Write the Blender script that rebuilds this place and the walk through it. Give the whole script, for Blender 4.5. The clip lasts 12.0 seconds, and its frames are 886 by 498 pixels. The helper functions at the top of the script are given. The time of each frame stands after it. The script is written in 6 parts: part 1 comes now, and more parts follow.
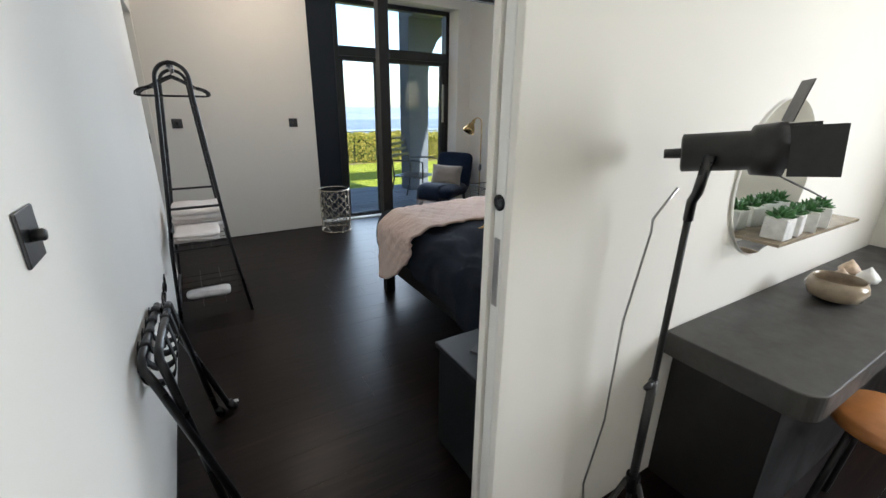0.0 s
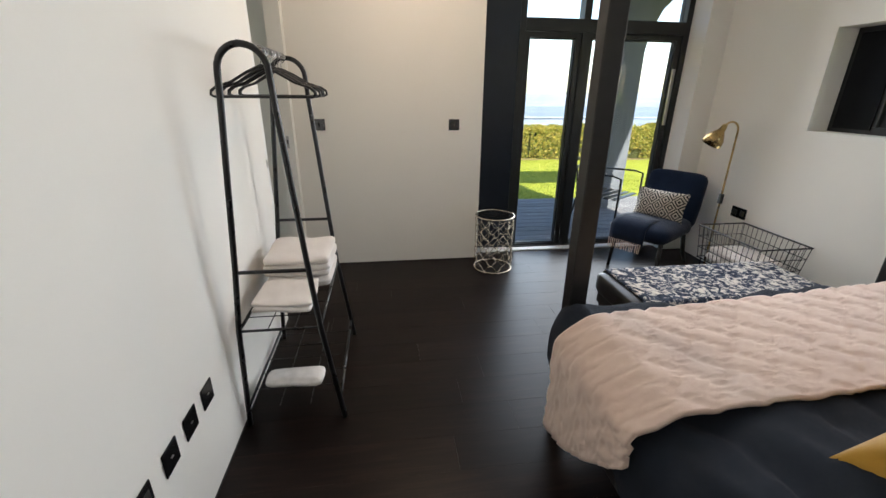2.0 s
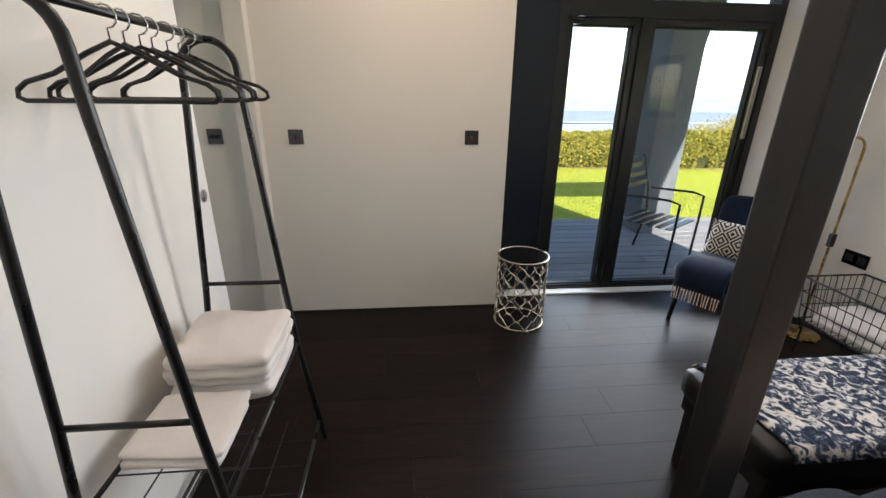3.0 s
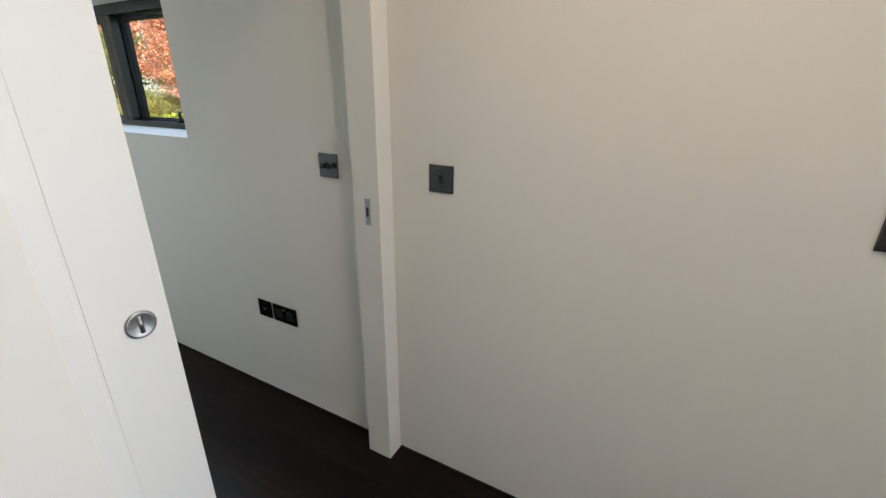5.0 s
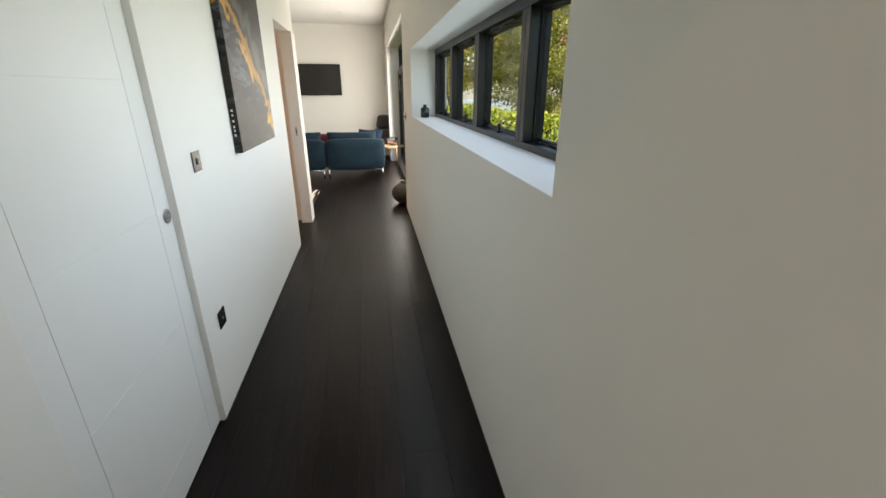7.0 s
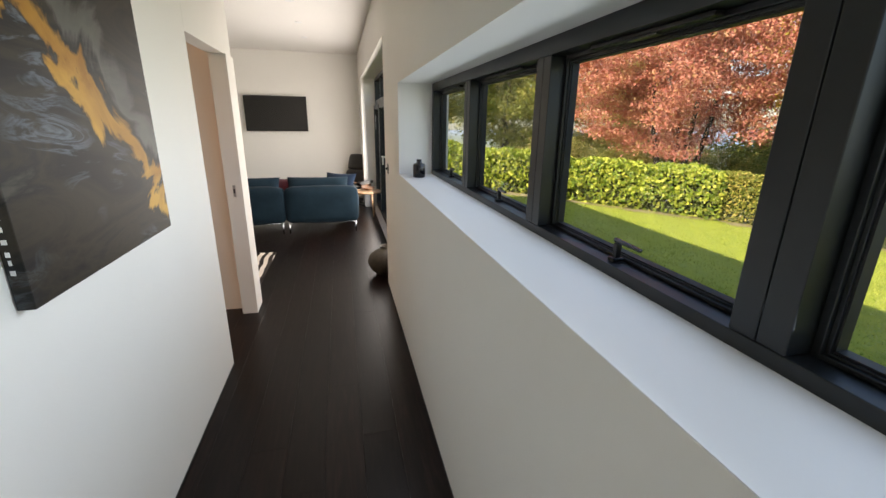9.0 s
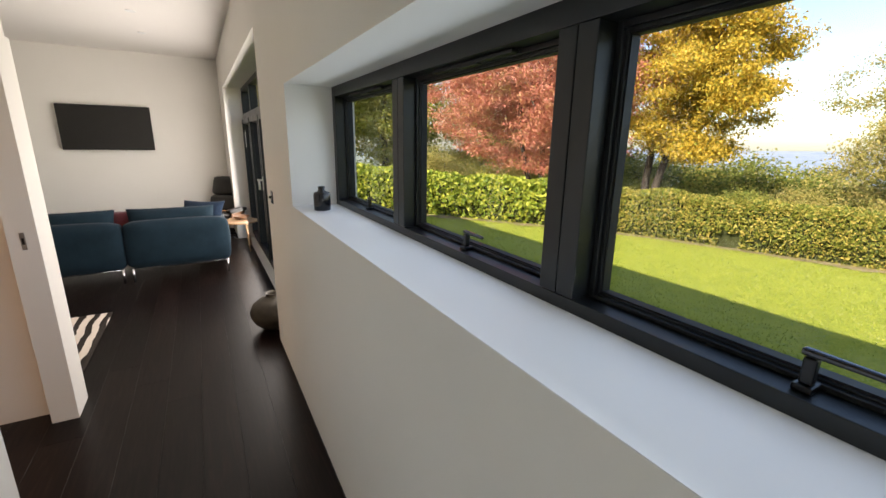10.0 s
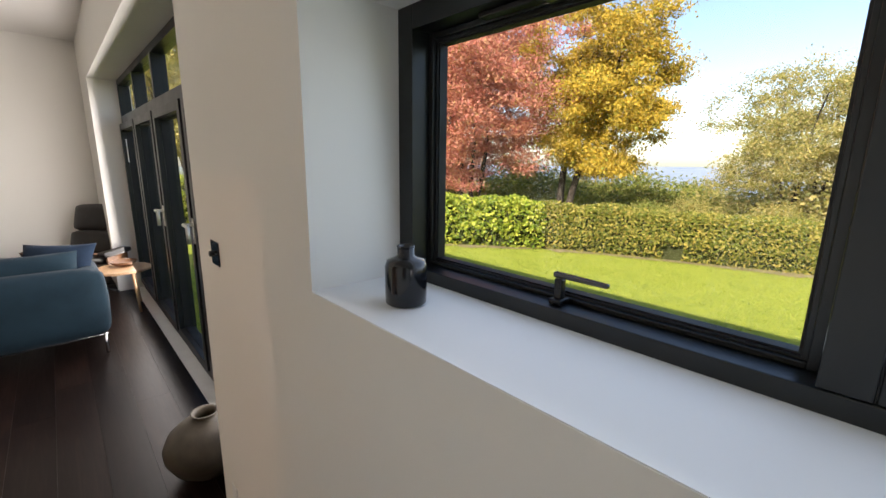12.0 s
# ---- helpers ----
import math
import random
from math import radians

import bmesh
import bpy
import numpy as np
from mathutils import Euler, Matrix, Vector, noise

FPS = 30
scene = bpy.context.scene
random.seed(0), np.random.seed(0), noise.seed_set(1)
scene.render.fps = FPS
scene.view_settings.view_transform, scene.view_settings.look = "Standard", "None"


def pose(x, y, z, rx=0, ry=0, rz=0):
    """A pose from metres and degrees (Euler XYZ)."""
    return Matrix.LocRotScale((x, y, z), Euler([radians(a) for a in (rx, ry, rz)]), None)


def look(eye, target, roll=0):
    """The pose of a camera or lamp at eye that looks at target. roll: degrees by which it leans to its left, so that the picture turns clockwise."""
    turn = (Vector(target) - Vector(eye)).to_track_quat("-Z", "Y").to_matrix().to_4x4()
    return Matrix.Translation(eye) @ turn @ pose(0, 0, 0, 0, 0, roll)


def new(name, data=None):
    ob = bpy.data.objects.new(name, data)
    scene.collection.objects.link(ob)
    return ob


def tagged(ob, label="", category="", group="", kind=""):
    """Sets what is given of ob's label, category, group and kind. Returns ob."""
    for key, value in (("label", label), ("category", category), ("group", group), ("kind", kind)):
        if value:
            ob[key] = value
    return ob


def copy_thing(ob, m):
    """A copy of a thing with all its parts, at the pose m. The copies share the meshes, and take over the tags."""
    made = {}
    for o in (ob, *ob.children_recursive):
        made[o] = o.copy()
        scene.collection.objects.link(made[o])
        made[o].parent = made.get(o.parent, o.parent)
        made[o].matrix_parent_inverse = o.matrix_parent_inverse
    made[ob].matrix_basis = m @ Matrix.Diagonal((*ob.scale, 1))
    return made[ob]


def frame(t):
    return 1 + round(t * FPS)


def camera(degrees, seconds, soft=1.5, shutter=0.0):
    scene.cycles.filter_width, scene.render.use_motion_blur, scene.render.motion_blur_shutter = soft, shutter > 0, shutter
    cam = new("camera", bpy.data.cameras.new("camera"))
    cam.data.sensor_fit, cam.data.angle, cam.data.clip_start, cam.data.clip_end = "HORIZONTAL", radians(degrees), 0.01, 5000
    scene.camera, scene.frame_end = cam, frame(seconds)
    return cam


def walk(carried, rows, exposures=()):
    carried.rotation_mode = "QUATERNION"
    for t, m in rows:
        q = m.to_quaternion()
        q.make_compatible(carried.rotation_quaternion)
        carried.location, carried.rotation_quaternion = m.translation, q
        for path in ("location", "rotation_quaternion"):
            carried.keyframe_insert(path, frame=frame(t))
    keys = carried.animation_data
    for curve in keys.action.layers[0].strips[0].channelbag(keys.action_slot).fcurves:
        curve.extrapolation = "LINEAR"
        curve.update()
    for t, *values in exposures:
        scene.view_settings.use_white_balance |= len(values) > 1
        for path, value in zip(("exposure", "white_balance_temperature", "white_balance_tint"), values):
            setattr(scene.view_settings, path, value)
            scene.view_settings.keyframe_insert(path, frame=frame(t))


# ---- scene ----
cam = camera(93.6, 12.0)
PATH = [
    (0, (0.234, -4.782, 1.369), (1.211, -3.164, 0.715), 0.8),
    (0.5, (0.311, -4.47, 1.328), (0.917, -2.687, 0.654), 0.9),
    (1, (0.489, -4.166, 1.398), (0.857, -2.331, 0.693), 0.5),
    (1.5, (0.575, -3.795, 1.412), (0.864, -1.948, 0.7), 0.6),
    (2, (0.677, -3.446, 1.437), (0.936, -1.597, 0.72), 0.6),
    (2.5, (0.756, -3.039, 1.431), (1.0, -1.183, 0.726), 0.7),
    (4.5, (0.872, -1.458, 1.425), (0.393, 0.351, 0.718), 0.7),
    (5, (0.793, -1.128, 1.425), (-0.087, 0.522, 0.716), 0.7),
    (5.5, (0.671, -0.828, 1.421), (-0.612, 0.532, 0.711), 0.8),
    (6, (0.484, -0.628, 1.425), (-1.106, 0.352, 0.708), 0.4),
    (6.5, (0.196, -0.514, 1.447), (-1.571, 0.094, 0.733), 0.3),
    (7, (-0.153, -0.43, 1.462), (-1.997, -0.116, 0.752), 0.1),
    (9, (-1.562, -0.401, 1.585), (-3.421, 0.051, 1.001), 0.9),
    (9.5, (-1.9, -0.398, 1.577), (-3.687, 0.323, 1.044), 0.9),
    (10, (-2.261, -0.407, 1.566), (-3.939, 0.562, 1.069), 1.0),
    (10.5, (-2.621, -0.362, 1.517), (-4.188, 0.792, 1.057), 1.4),
    (11, (-2.993, -0.352, 1.519), (-4.472, 0.916, 1.067), 1.0),
    (11.5, (-3.38, -0.38, 1.523), (-4.813, 0.944, 1.085), 1.1),
    (12, (-3.758, -0.384, 1.503), (-5.191, 0.948, 1.091), 0.8),
]
EXPOSURES = [(0, 1.6, 5800, 8), (1.0, 1.80, 6100, 9), (2.7, 1.76, 6500, 11), (4.5, 1.78, 6400, 13), (5.2, 1.85, 6100, 8), (5.8, 1.88, 6000, 6), (6.5, 1.72, 6500, 9), (7.0, 1.60, 6700, 10), (8.8, 1.42, 6700, 14), (9.5, 1.36, 6800, 15), (12, 1.32, 6500, 16)]
walk(cam, [(t, look(eye, target, roll)) for t, eye, target, roll in PATH], EXPOSURES)

# ---------------------------------------------------------------- light
SUN_EL, SUN_AZ = radians(35.5), radians(180)
world = bpy.data.worlds.new("world")
scene.world = world
world.use_nodes = True
_wn = world.node_tree.nodes
_sky = _wn.new("ShaderNodeTexSky")
_sky.sky_type = "NISHITA"
_sky.sun_disc = False
_sky.sun_elevation = SUN_EL
_sky.sun_rotation = SUN_AZ
world.node_tree.links.new(_sky.outputs["Color"], _wn["Background"].inputs["Color"])
_wn["Background"].inputs["Strength"].default_value = 0.118
_sd = bpy.data.lights.new("sun", "SUN")
_sd.energy, _sd.angle, _sd.color = 5.0, radians(0.6), (1.0, 0.93, 0.82)
_sun = new("sun", _sd)
_sun.matrix_world = look((6, -30, 30 * math.tan(SUN_EL)), (0, 0, 0))


def window_light(name, centre, aim, w, h, watts, tint=(0.86, 0.94, 1.0), spread=180):
    """An area lamp added to stand in for light from a window or a downlight."""
    d = bpy.data.lights.new(name, "AREA")
    d.shape, d.size, d.size_y, d.energy, d.color = "RECTANGLE", w, h, watts, tint
    d.spread = radians(spread)
    o = new(name, d)
    o.matrix_world = look(centre, aim)
    return o


window_light("bedroom_glazing_light", (2.50, 0.01, 1.22), (1.5, -2, 1.0), 1.4, 2.2, 12, (0.88, 0.94, 1.0), 150)
window_light("bedroom_side_light", (3.63, -1.75, 1.51), (0, -3.4, 1.2), 1.6, 0.52, 6.5, (0.98, 0.97, 1.0), 130)
# unseen dressing window, assumed from the spot lamp's shadow falling to the left
window_light("dressing_window_light", (3.70, -5.7, 1.5), (1, -4.8, 1.2), 1.3, 1.1, 22, (1.0, 0.95, 0.89))
# lamps added at the corridor window: blue sky from above, green bounce of the lawn from below
window_light("corridor_window_light", (-2.84, 0.215, 1.54), (-2.84, -2, 1.25), 3.3, 0.5, 2.1, (0.74, 0.87, 1.0))
window_light("corridor_sky_light", (-2.84, -0.11, 1.54), (-2.84, -1.2, 0.80), 3.3, 0.36, 4.5, (0.74, 0.87, 1.0), 150)
window_light("corridor_lawn_light", (-2.84, -0.10, 1.56), (-2.84, -1.2, 2.3), 3.3, 0.36, 0.9, (1.0, 0.96, 0.52), 150)
window_light("living_glazing_light", (-7.6, 0.08, 1.20), (-7.6, -3, 1.15), 3.8, 1.9, 45, (1.0, 0.955, 0.89))
# unseen warm downlights, assumed from the warm glow on bedroom and side room walls
window_light("bedroom_downlight_glow", (1.0, -0.75, 2.80), (1.0, -0.75, 0), 0.08, 0.08, 3.8, (1.0, 0.76, 0.56))
window_light("side_room_downlight_glow", (-3.5, -3.0, 2.80), (-3.5, -3.0, 0), 0.08, 0.08, 11, (1.0, 0.62, 0.38))


# ---------------------------------------------------------------- materials
def rgb(h):
    c = [int(h[i:i + 2], 16) / 255 for i in (0, 2, 4)]
    return tuple(((v + 0.055) / 1.055) ** 2.4 if v > 0.04 else v / 12.92 for v in c) + (1,)


class Mat:
    """A small wrapper to wire a procedural material."""

    def __init__(self, name):
        self.m = bpy.data.materials.new(name)
        self.m.use_nodes = True
        self.t = self.m.node_tree
        self.n = self.t.nodes
        self.p = self.n["Principled BSDF"]

    def link(self, a, b):
        self.t.links.new(a, b)

    def node(self, kind, **kw):
        n = self.n.new(kind)
        for k, v in kw.items():
            if k in n.inputs:
                n.inputs[k].default_value = v
        return n

    def coords(self, scale=(1, 1, 1), kind="Object"):
        tc = self.n.new("ShaderNodeTexCoord")
        mp = self.n.new("ShaderNodeMapping")
        mp.inputs["Scale"].default_value = scale
        self.link(tc.outputs[kind], mp.inputs["Vector"])
        return mp.outputs["Vector"]

    def world_coords(self, scale=(1, 1, 1)):
        g = self.n.new("ShaderNodeNewGeometry")
        mp = self.n.new("ShaderNodeMapping")
        mp.inputs["Scale"].default_value = scale
        self.link(g.outputs["Position"], mp.inputs["Vector"])
        return mp.outputs["Vector"]

    def noise(self, vec, scale, detail=4, rough=0.55, distort=0.0):
        n = self.node("ShaderNodeTexNoise", Scale=scale, Detail=detail, Roughness=rough, Distortion=distort)
        self.link(vec, n.inputs["Vector"])
        return n.outputs["Fac"]

    def ramp(self, fac, stops):
        r = self.n.new("ShaderNodeValToRGB")
        el = r.color_ramp.elements
        while len(el) < len(stops):
            el.new(0.5)
        for e, (pos, col) in zip(el, stops):
            e.position, e.color = pos, col
        self.link(fac, r.inputs["Fac"])
        return r.outputs["Color"]

    def mix(self, fac, a, b, mode="MIX"):
        n = self.n.new("ShaderNodeMix")
        n.data_type, n.blend_type = "RGBA", mode
        for sock, v in ((n.inputs[0], fac), (n.inputs[6], a), (n.inputs[7], b)):
            if hasattr(v, "is_output"):
                self.link(v, sock)
            else:
                sock.default_value = v
        return n.outputs[2]

    def bump(self, fac, strength, dist=0.002):
        b = self.node("ShaderNodeBump", Strength=strength, Distance=dist)
        self.link(fac, b.inputs["Height"])
        self.link(b.outputs["Normal"], self.p.inputs["Normal"])

    def set(self, **kw):
        for k, v in kw.items():
            s = self.p.inputs[k.replace("_", " ")]
            if hasattr(v, "is_output"):
                self.link(v, s)
            else:
                s.default_value = v
        return self


def grey(v, a=1.0):
    return (v, v, v, a)


def paint(name, col, spread=0.03, rough=0.75, bump=0.05, scale=1.0, spec=0.3):
    """Painted plaster or board with faint roller texture and blotches."""
    k = Mat(name)
    v = k.world_coords((scale,) * 3)
    big = k.noise(v, 0.9, 3)
    fine = k.noise(v, 160, 3)
    lo = tuple(c * (1 - spread) for c in col[:3]) + (1,)
    hi = tuple(min(1, c * (1 + spread)) for c in col[:3]) + (1,)
    k.set(Base_Color=k.ramp(big, [(0.3, lo), (0.7, hi)]), Roughness=rough, Specular_IOR_Level=spec)
    k.bump(fine, bump, 0.001)
    return k.m


def plain(name, col, rough=0.5, metal=0.0, spread=0.12, scale=30, bump=0.0, spec=0.5, coat=0.0):
    """Solid stuff with slight variation in tone and gloss."""
    k = Mat(name)
    v = k.coords()
    a = k.noise(v, scale, 4)
    lo = tuple(c * (1 - spread) for c in col[:3]) + (1,)
    hi = tuple(min(1, c * (1 + spread)) for c in col[:3]) + (1,)
    k.set(Base_Color=k.ramp(a, [(0.3, lo), (0.7, hi)]), Metallic=metal, Specular_IOR_Level=spec, Coat_Weight=coat)
    r = k.ramp(k.noise(v, scale * 0.3, 3), [(0.3, grey(max(0.02, rough * 0.85))), (0.7, grey(min(1, rough * 1.15)))])
    k.set(Roughness=r)
    if bump:
        k.bump(k.noise(v, scale * 6, 3), bump, 0.001)
    return k.m


def fabric(name, col, col2=None, weave=700, wrinkle=0.3, spread=0.2, sheen=0.3):
    k = Mat(name)
    v = k.coords()
    col2 = col2 or tuple(min(1, c * (1 + spread)) for c in col[:3]) + (1,)
    soft = k.noise(v, 5, 4)
    fine = k.noise(v, weave, 2)
    base = k.ramp(soft, [(0.3, col), (0.75, col2)])
    base = k.mix(0.25, base, k.ramp(fine, [(0.3, grey(0.25)), (0.7, grey(0.9))]), "OVERLAY")
    k.set(Base_Color=base, Roughness=0.92, Specular_IOR_Level=0.15, Sheen_Weight=sheen, Sheen_Roughness=0.5)
    both = k.node("ShaderNodeMath")
    both.operation = "ADD"
    k.link(k.noise(v, 9, 4, 0.6, 0.6), both.inputs[0])
    k.link(fine, both.inputs[1])
    k.bump(both.outputs[0], wrinkle, 0.006)
    return k.m


def dark_oak():
    k = Mat("dark_oak")
    info = k.n.new("ShaderNodeObjectInfo")
    v = k.world_coords((1.0, 14.0, 1.0))
    off = k.n.new("ShaderNodeVectorMath")
    off.operation = "ADD"
    comb = k.n.new("ShaderNodeCombineXYZ")
    mul = k.node("ShaderNodeMath")
    mul.operation = "MULTIPLY"
    mul.inputs[1].default_value = 37.0
    k.link(info.outputs["Random"], mul.inputs[0])
    k.link(mul.outputs[0], comb.inputs[0])
    k.link(mul.outputs[0], comb.inputs[1])
    k.link(v, off.inputs[0])
    k.link(comb.outputs[0], off.inputs[1])
    grain = k.noise(off.outputs[0], 2.2, 8, 0.62, 1.6)
    fine = k.noise(off.outputs[0], 22, 6, 0.6, 0.4)
    tone = k.ramp(grain, [(0.25, (0.0028, 0.0016, 0.0013, 1)), (0.5, (0.0070, 0.0036, 0.0028, 1)), (0.72, (0.017, 0.0092, 0.0070, 1))])
    each = k.ramp(info.outputs["Random"], [(0.0, grey(0.62)), (1.0, grey(1.25))])
    col = k.mix(1.0, tone, each, "MULTIPLY")
    k.set(Base_Color=col, Specular_IOR_Level=0.17)
    k.set(Roughness=k.ramp(k.noise(off.outputs[0], 6, 6), [(0.3, grey(0.28)), (0.72, grey(0.38))]))
    k.bump(fine, 0.03, 0.001)
    return k.m


def wood(name, lo, hi, scale=(1, 12, 12), rough=0.4, spec=0.45):
    k = Mat(name)
    v = k.coords(scale)
    g = k.noise(v, 4, 8, 0.6, 1.2)
    k.set(Base_Color=k.ramp(g, [(0.25, lo), (0.75, hi)]), Roughness=rough, Specular_IOR_Level=spec)
    k.bump(k.noise(v, 22, 5), 0.12, 0.001)
    return k.m


def glass_pane():
    k = Mat("window_glass")
    tr = k.node("ShaderNodeBsdfTransparent")
    tr.inputs["Color"].default_value = (0.975, 0.985, 0.98, 1)
    gl = k.node("ShaderNodeBsdfGlossy", Roughness=0.01)
    lw = k.node("ShaderNodeLayerWeight", Blend=0.5)
    pw = k.node("ShaderNodeMath")
    pw.operation = "POWER"
    pw.inputs[1].default_value = 5.0
    k.link(lw.outputs["Facing"], pw.inputs[0])
    ad = k.node("ShaderNodeMath")
    ad.operation = "MULTIPLY_ADD"
    ad.inputs[1].default_value, ad.inputs[2].default_value = 0.24, 0.02
    k.link(pw.outputs[0], ad.inputs[0])
    mx = k.n.new("ShaderNodeMixShader")
    k.link(ad.outputs[0], mx.inputs[0])
    k.link(tr.outputs[0], mx.inputs[1])
    k.link(gl.outputs[0], mx.inputs[2])
    k.link(mx.outputs[0], k.n["Material Output"].inputs["Surface"])
    return k.m


M_WALL = paint("white_wall_paint", (0.80, 0.775, 0.72, 1), 0.02, 0.7)
M_CEIL = paint("ceiling_paint", (0.82, 0.79, 0.75, 1), 0.015, 0.85)
M_DOOR = paint("door_paint", (0.80, 0.79, 0.76, 1), 0.015, 0.45, 0.03)
M_SILL = paint("sill_paint", (0.78, 0.78, 0.77, 1), 0.02, 0.5, 0.04)
M_OAK = dark_oak()
M_GAP = plain("shadow_gap", (0.012, 0.01, 0.009, 1), 0.8)
M_FRAME = plain("anthracite_frame", (0.011, 0.013, 0.014, 1), 0.36, 0.0, 0.15, 12, 0.02, 0.5)
M_FRAME2 = plain("anthracite_gasket", (0.006, 0.006, 0.007, 1), 0.55)
M_PANEL = plain("navy_black_panel", (0.006, 0.010, 0.018, 1), 0.32, 0.0, 0.15, 5, 0.0, 0.5)
M_GLASS = glass_pane()
M_BLACK = plain("black_powder_coat", (0.007, 0.007, 0.008, 1), 0.3, 0.0, 0.2, 60, 0.02, 0.5)
M_BLACKSAT = plain("black_stained_wood", (0.010, 0.009, 0.009, 1), 0.42, 0.0, 0.3, 25, 0.05, 0.5)
M_CHEST = plain("black_chest_lacquer", (0.012, 0.015, 0.017, 1), 0.35, 0.0, 0.15, 12, 0.02, 0.5)
M_PLATE = plain("dark_nickel_plate", (0.10, 0.10, 0.105, 1), 0.22, 0.9, 0.1, 50)
M_PLATE2 = plain("black_nickel_plate", (0.03, 0.03, 0.032, 1), 0.16, 0.85, 0.1, 50)
M_SWITCH = plain("black_rocker", (0.01, 0.01, 0.01, 1), 0.35)
M_CHROME = plain("brushed_chrome", (0.62, 0.62, 0.63, 1), 0.18, 1.0, 0.06, 80)
M_SATIN = plain("satin_nickel", (0.42, 0.41, 0.40, 1), 0.32, 1.0, 0.08, 80)
M_BRASS = plain("antique_brass", (0.45, 0.31, 0.13, 1), 0.27, 1.0, 0.15, 30)
M_BRASSHANDLE = plain("polished_handle", (0.85, 0.82, 0.74, 1), 0.38, 0.8, 0.05, 60)
M_CHAMP = plain("champagne_wire", (0.50, 0.44, 0.35, 1), 0.25, 1.0, 0.1, 80)
M_TOWEL = fabric("white_towelling", (0.72, 0.66, 0.62, 1), (0.82, 0.77, 0.73, 1), 420, 0.55)
M_NAVY = fabric("navy_duvet", (0.012, 0.016, 0.025, 1), (0.024, 0.030, 0.042, 1), 900, 0.5, sheen=0.015)
M_NAVYSEAT = fabric("navy_velvet", (0.004, 0.009, 0.024, 1), (0.008, 0.017, 0.040, 1), 900, 0.2, sheen=0.12)
M_BLUSH = fabric("blush_quilt", (0.62, 0.46, 0.39, 1), (0.74, 0.57, 0.48, 1), 800, 0.35)
M_MUSTARD = fabric("mustard_velvet", (0.45, 0.235, 0.03, 1), (0.60, 0.34, 0.06, 1), 800, 0.3, sheen=0.4)
M_TEAL = fabric("dark_teal_velvet", (0.012, 0.026, 0.030, 1), (0.022, 0.045, 0.050, 1), 800, 0.35, sheen=0.15)
M_SOFA = fabric("blue_grey_wool", (0.006, 0.015, 0.023, 1), (0.010, 0.023, 0.034, 1), 500, 0.2, sheen=0.03)
M_SOFA2 = fabric("deep_blue_wool", (0.008, 0.016, 0.032, 1), (0.014, 0.026, 0.048, 1), 500, 0.2, sheen=0.03)
M_WINE = fabric("wine_red_wool", (0.05, 0.008, 0.012, 1), (0.08, 0.014, 0.02, 1), 500, 0.2)
M_LEATHER = plain("black_leather", (0.012, 0.010, 0.009, 1), 0.36, 0.0, 0.3, 9, 0.15, 0.5)
M_TAN = plain("tan_leather", (0.42, 0.17, 0.05, 1), 0.42, 0.0, 0.2, 12, 0.1, 0.5)
M_WALNUT = wood("walnut_ply", (0.12, 0.055, 0.025, 1), (0.24, 0.12, 0.06, 1))
M_OAKLIGHT = wood("light_oak", (0.34, 0.20, 0.10, 1), (0.50, 0.32, 0.18, 1))
M_SCREEN = plain("tv_screen", (0.006, 0.006, 0.006, 1), 0.12, 0.0, 0.1, 3)
M_CLAY = plain("aged_clay", (0.045, 0.036, 0.024, 1), 0.55, 0.0, 0.5, 7, 0.4, 0.4)
M_BOTTLE = plain("black_glazed_ceramic", (0.008, 0.009, 0.012, 1), 0.12, 0.0, 0.4, 20)
M_COUNTER = plain("dark_grey_counter", (0.045, 0.043, 0.040, 1), 0.5, 0.0, 0.15, 40, 0.04)
M_LAMPBODY = plain("charcoal_lamp_metal", (0.02, 0.02, 0.02, 1), 0.45, 0.3, 0.2, 40, 0.05)
M_WHITEPOT = plain("white_ceramic", (0.78, 0.78, 0.76, 1), 0.3)
M_LEAF = plain("succulent_leaf", (0.04, 0.14, 0.03, 1), 0.5, 0.0, 0.4, 60)
M_SHELL = plain("sea_shell", (0.55, 0.42, 0.30, 1), 0.4, 0.0, 0.35, 40, 0.2)
M_SHELLGLASS = plain("smoked_glass", (0.30, 0.24, 0.17, 1), 0.08, 0.0, 0.2, 20)
M_WEB = plain("black_webbing", (0.010, 0.010, 0.011, 1), 0.7, 0.0, 0.2, 200, 0.2)
M_PLASTICBAG = plain("clear_packet", (0.66, 0.64, 0.62, 1), 0.2, 0.0, 0.1, 25, 0.3)
M_CONCRETE = plain("grey_render", (0.10, 0.11, 0.125, 1), 0.85, 0.0, 0.15, 3, 0.3, 0.2)
M_OUTWALL = plain("outside_render", (0.50, 0.49, 0.46, 1), 0.9, 0.0, 0.08, 3, 0.3, 0.2)
M_ROOF = plain("roof_membrane", (0.10, 0.10, 0.10, 1), 0.8)
M_STONE = plain("threshold_stone", (0.78, 0.79, 0.80, 1), 0.5, 0.0, 0.04, 12)
M_MIRROR = plain("mirror_glass", (0.9, 0.92, 0.9, 1), 0.01, 1.0, 0.0, 3)
M_BLIND = fabric("black_blind", (0.006, 0.007, 0.009, 1), (0.010, 0.012, 0.014, 1), 900, 0.08, sheen=0.0)


def mottled(name, cols, scale, distort=1.0, rough=0.9, detail=6):
    k = Mat(name)
    v = k.coords()
    k.set(Base_Color=k.ramp(k.noise(v, scale, detail, 0.6, distort), cols), Roughness=rough, Specular_IOR_Level=0.15)
    k.bump(k.noise(v, 600, 2), 0.3, 0.001)
    return k.m


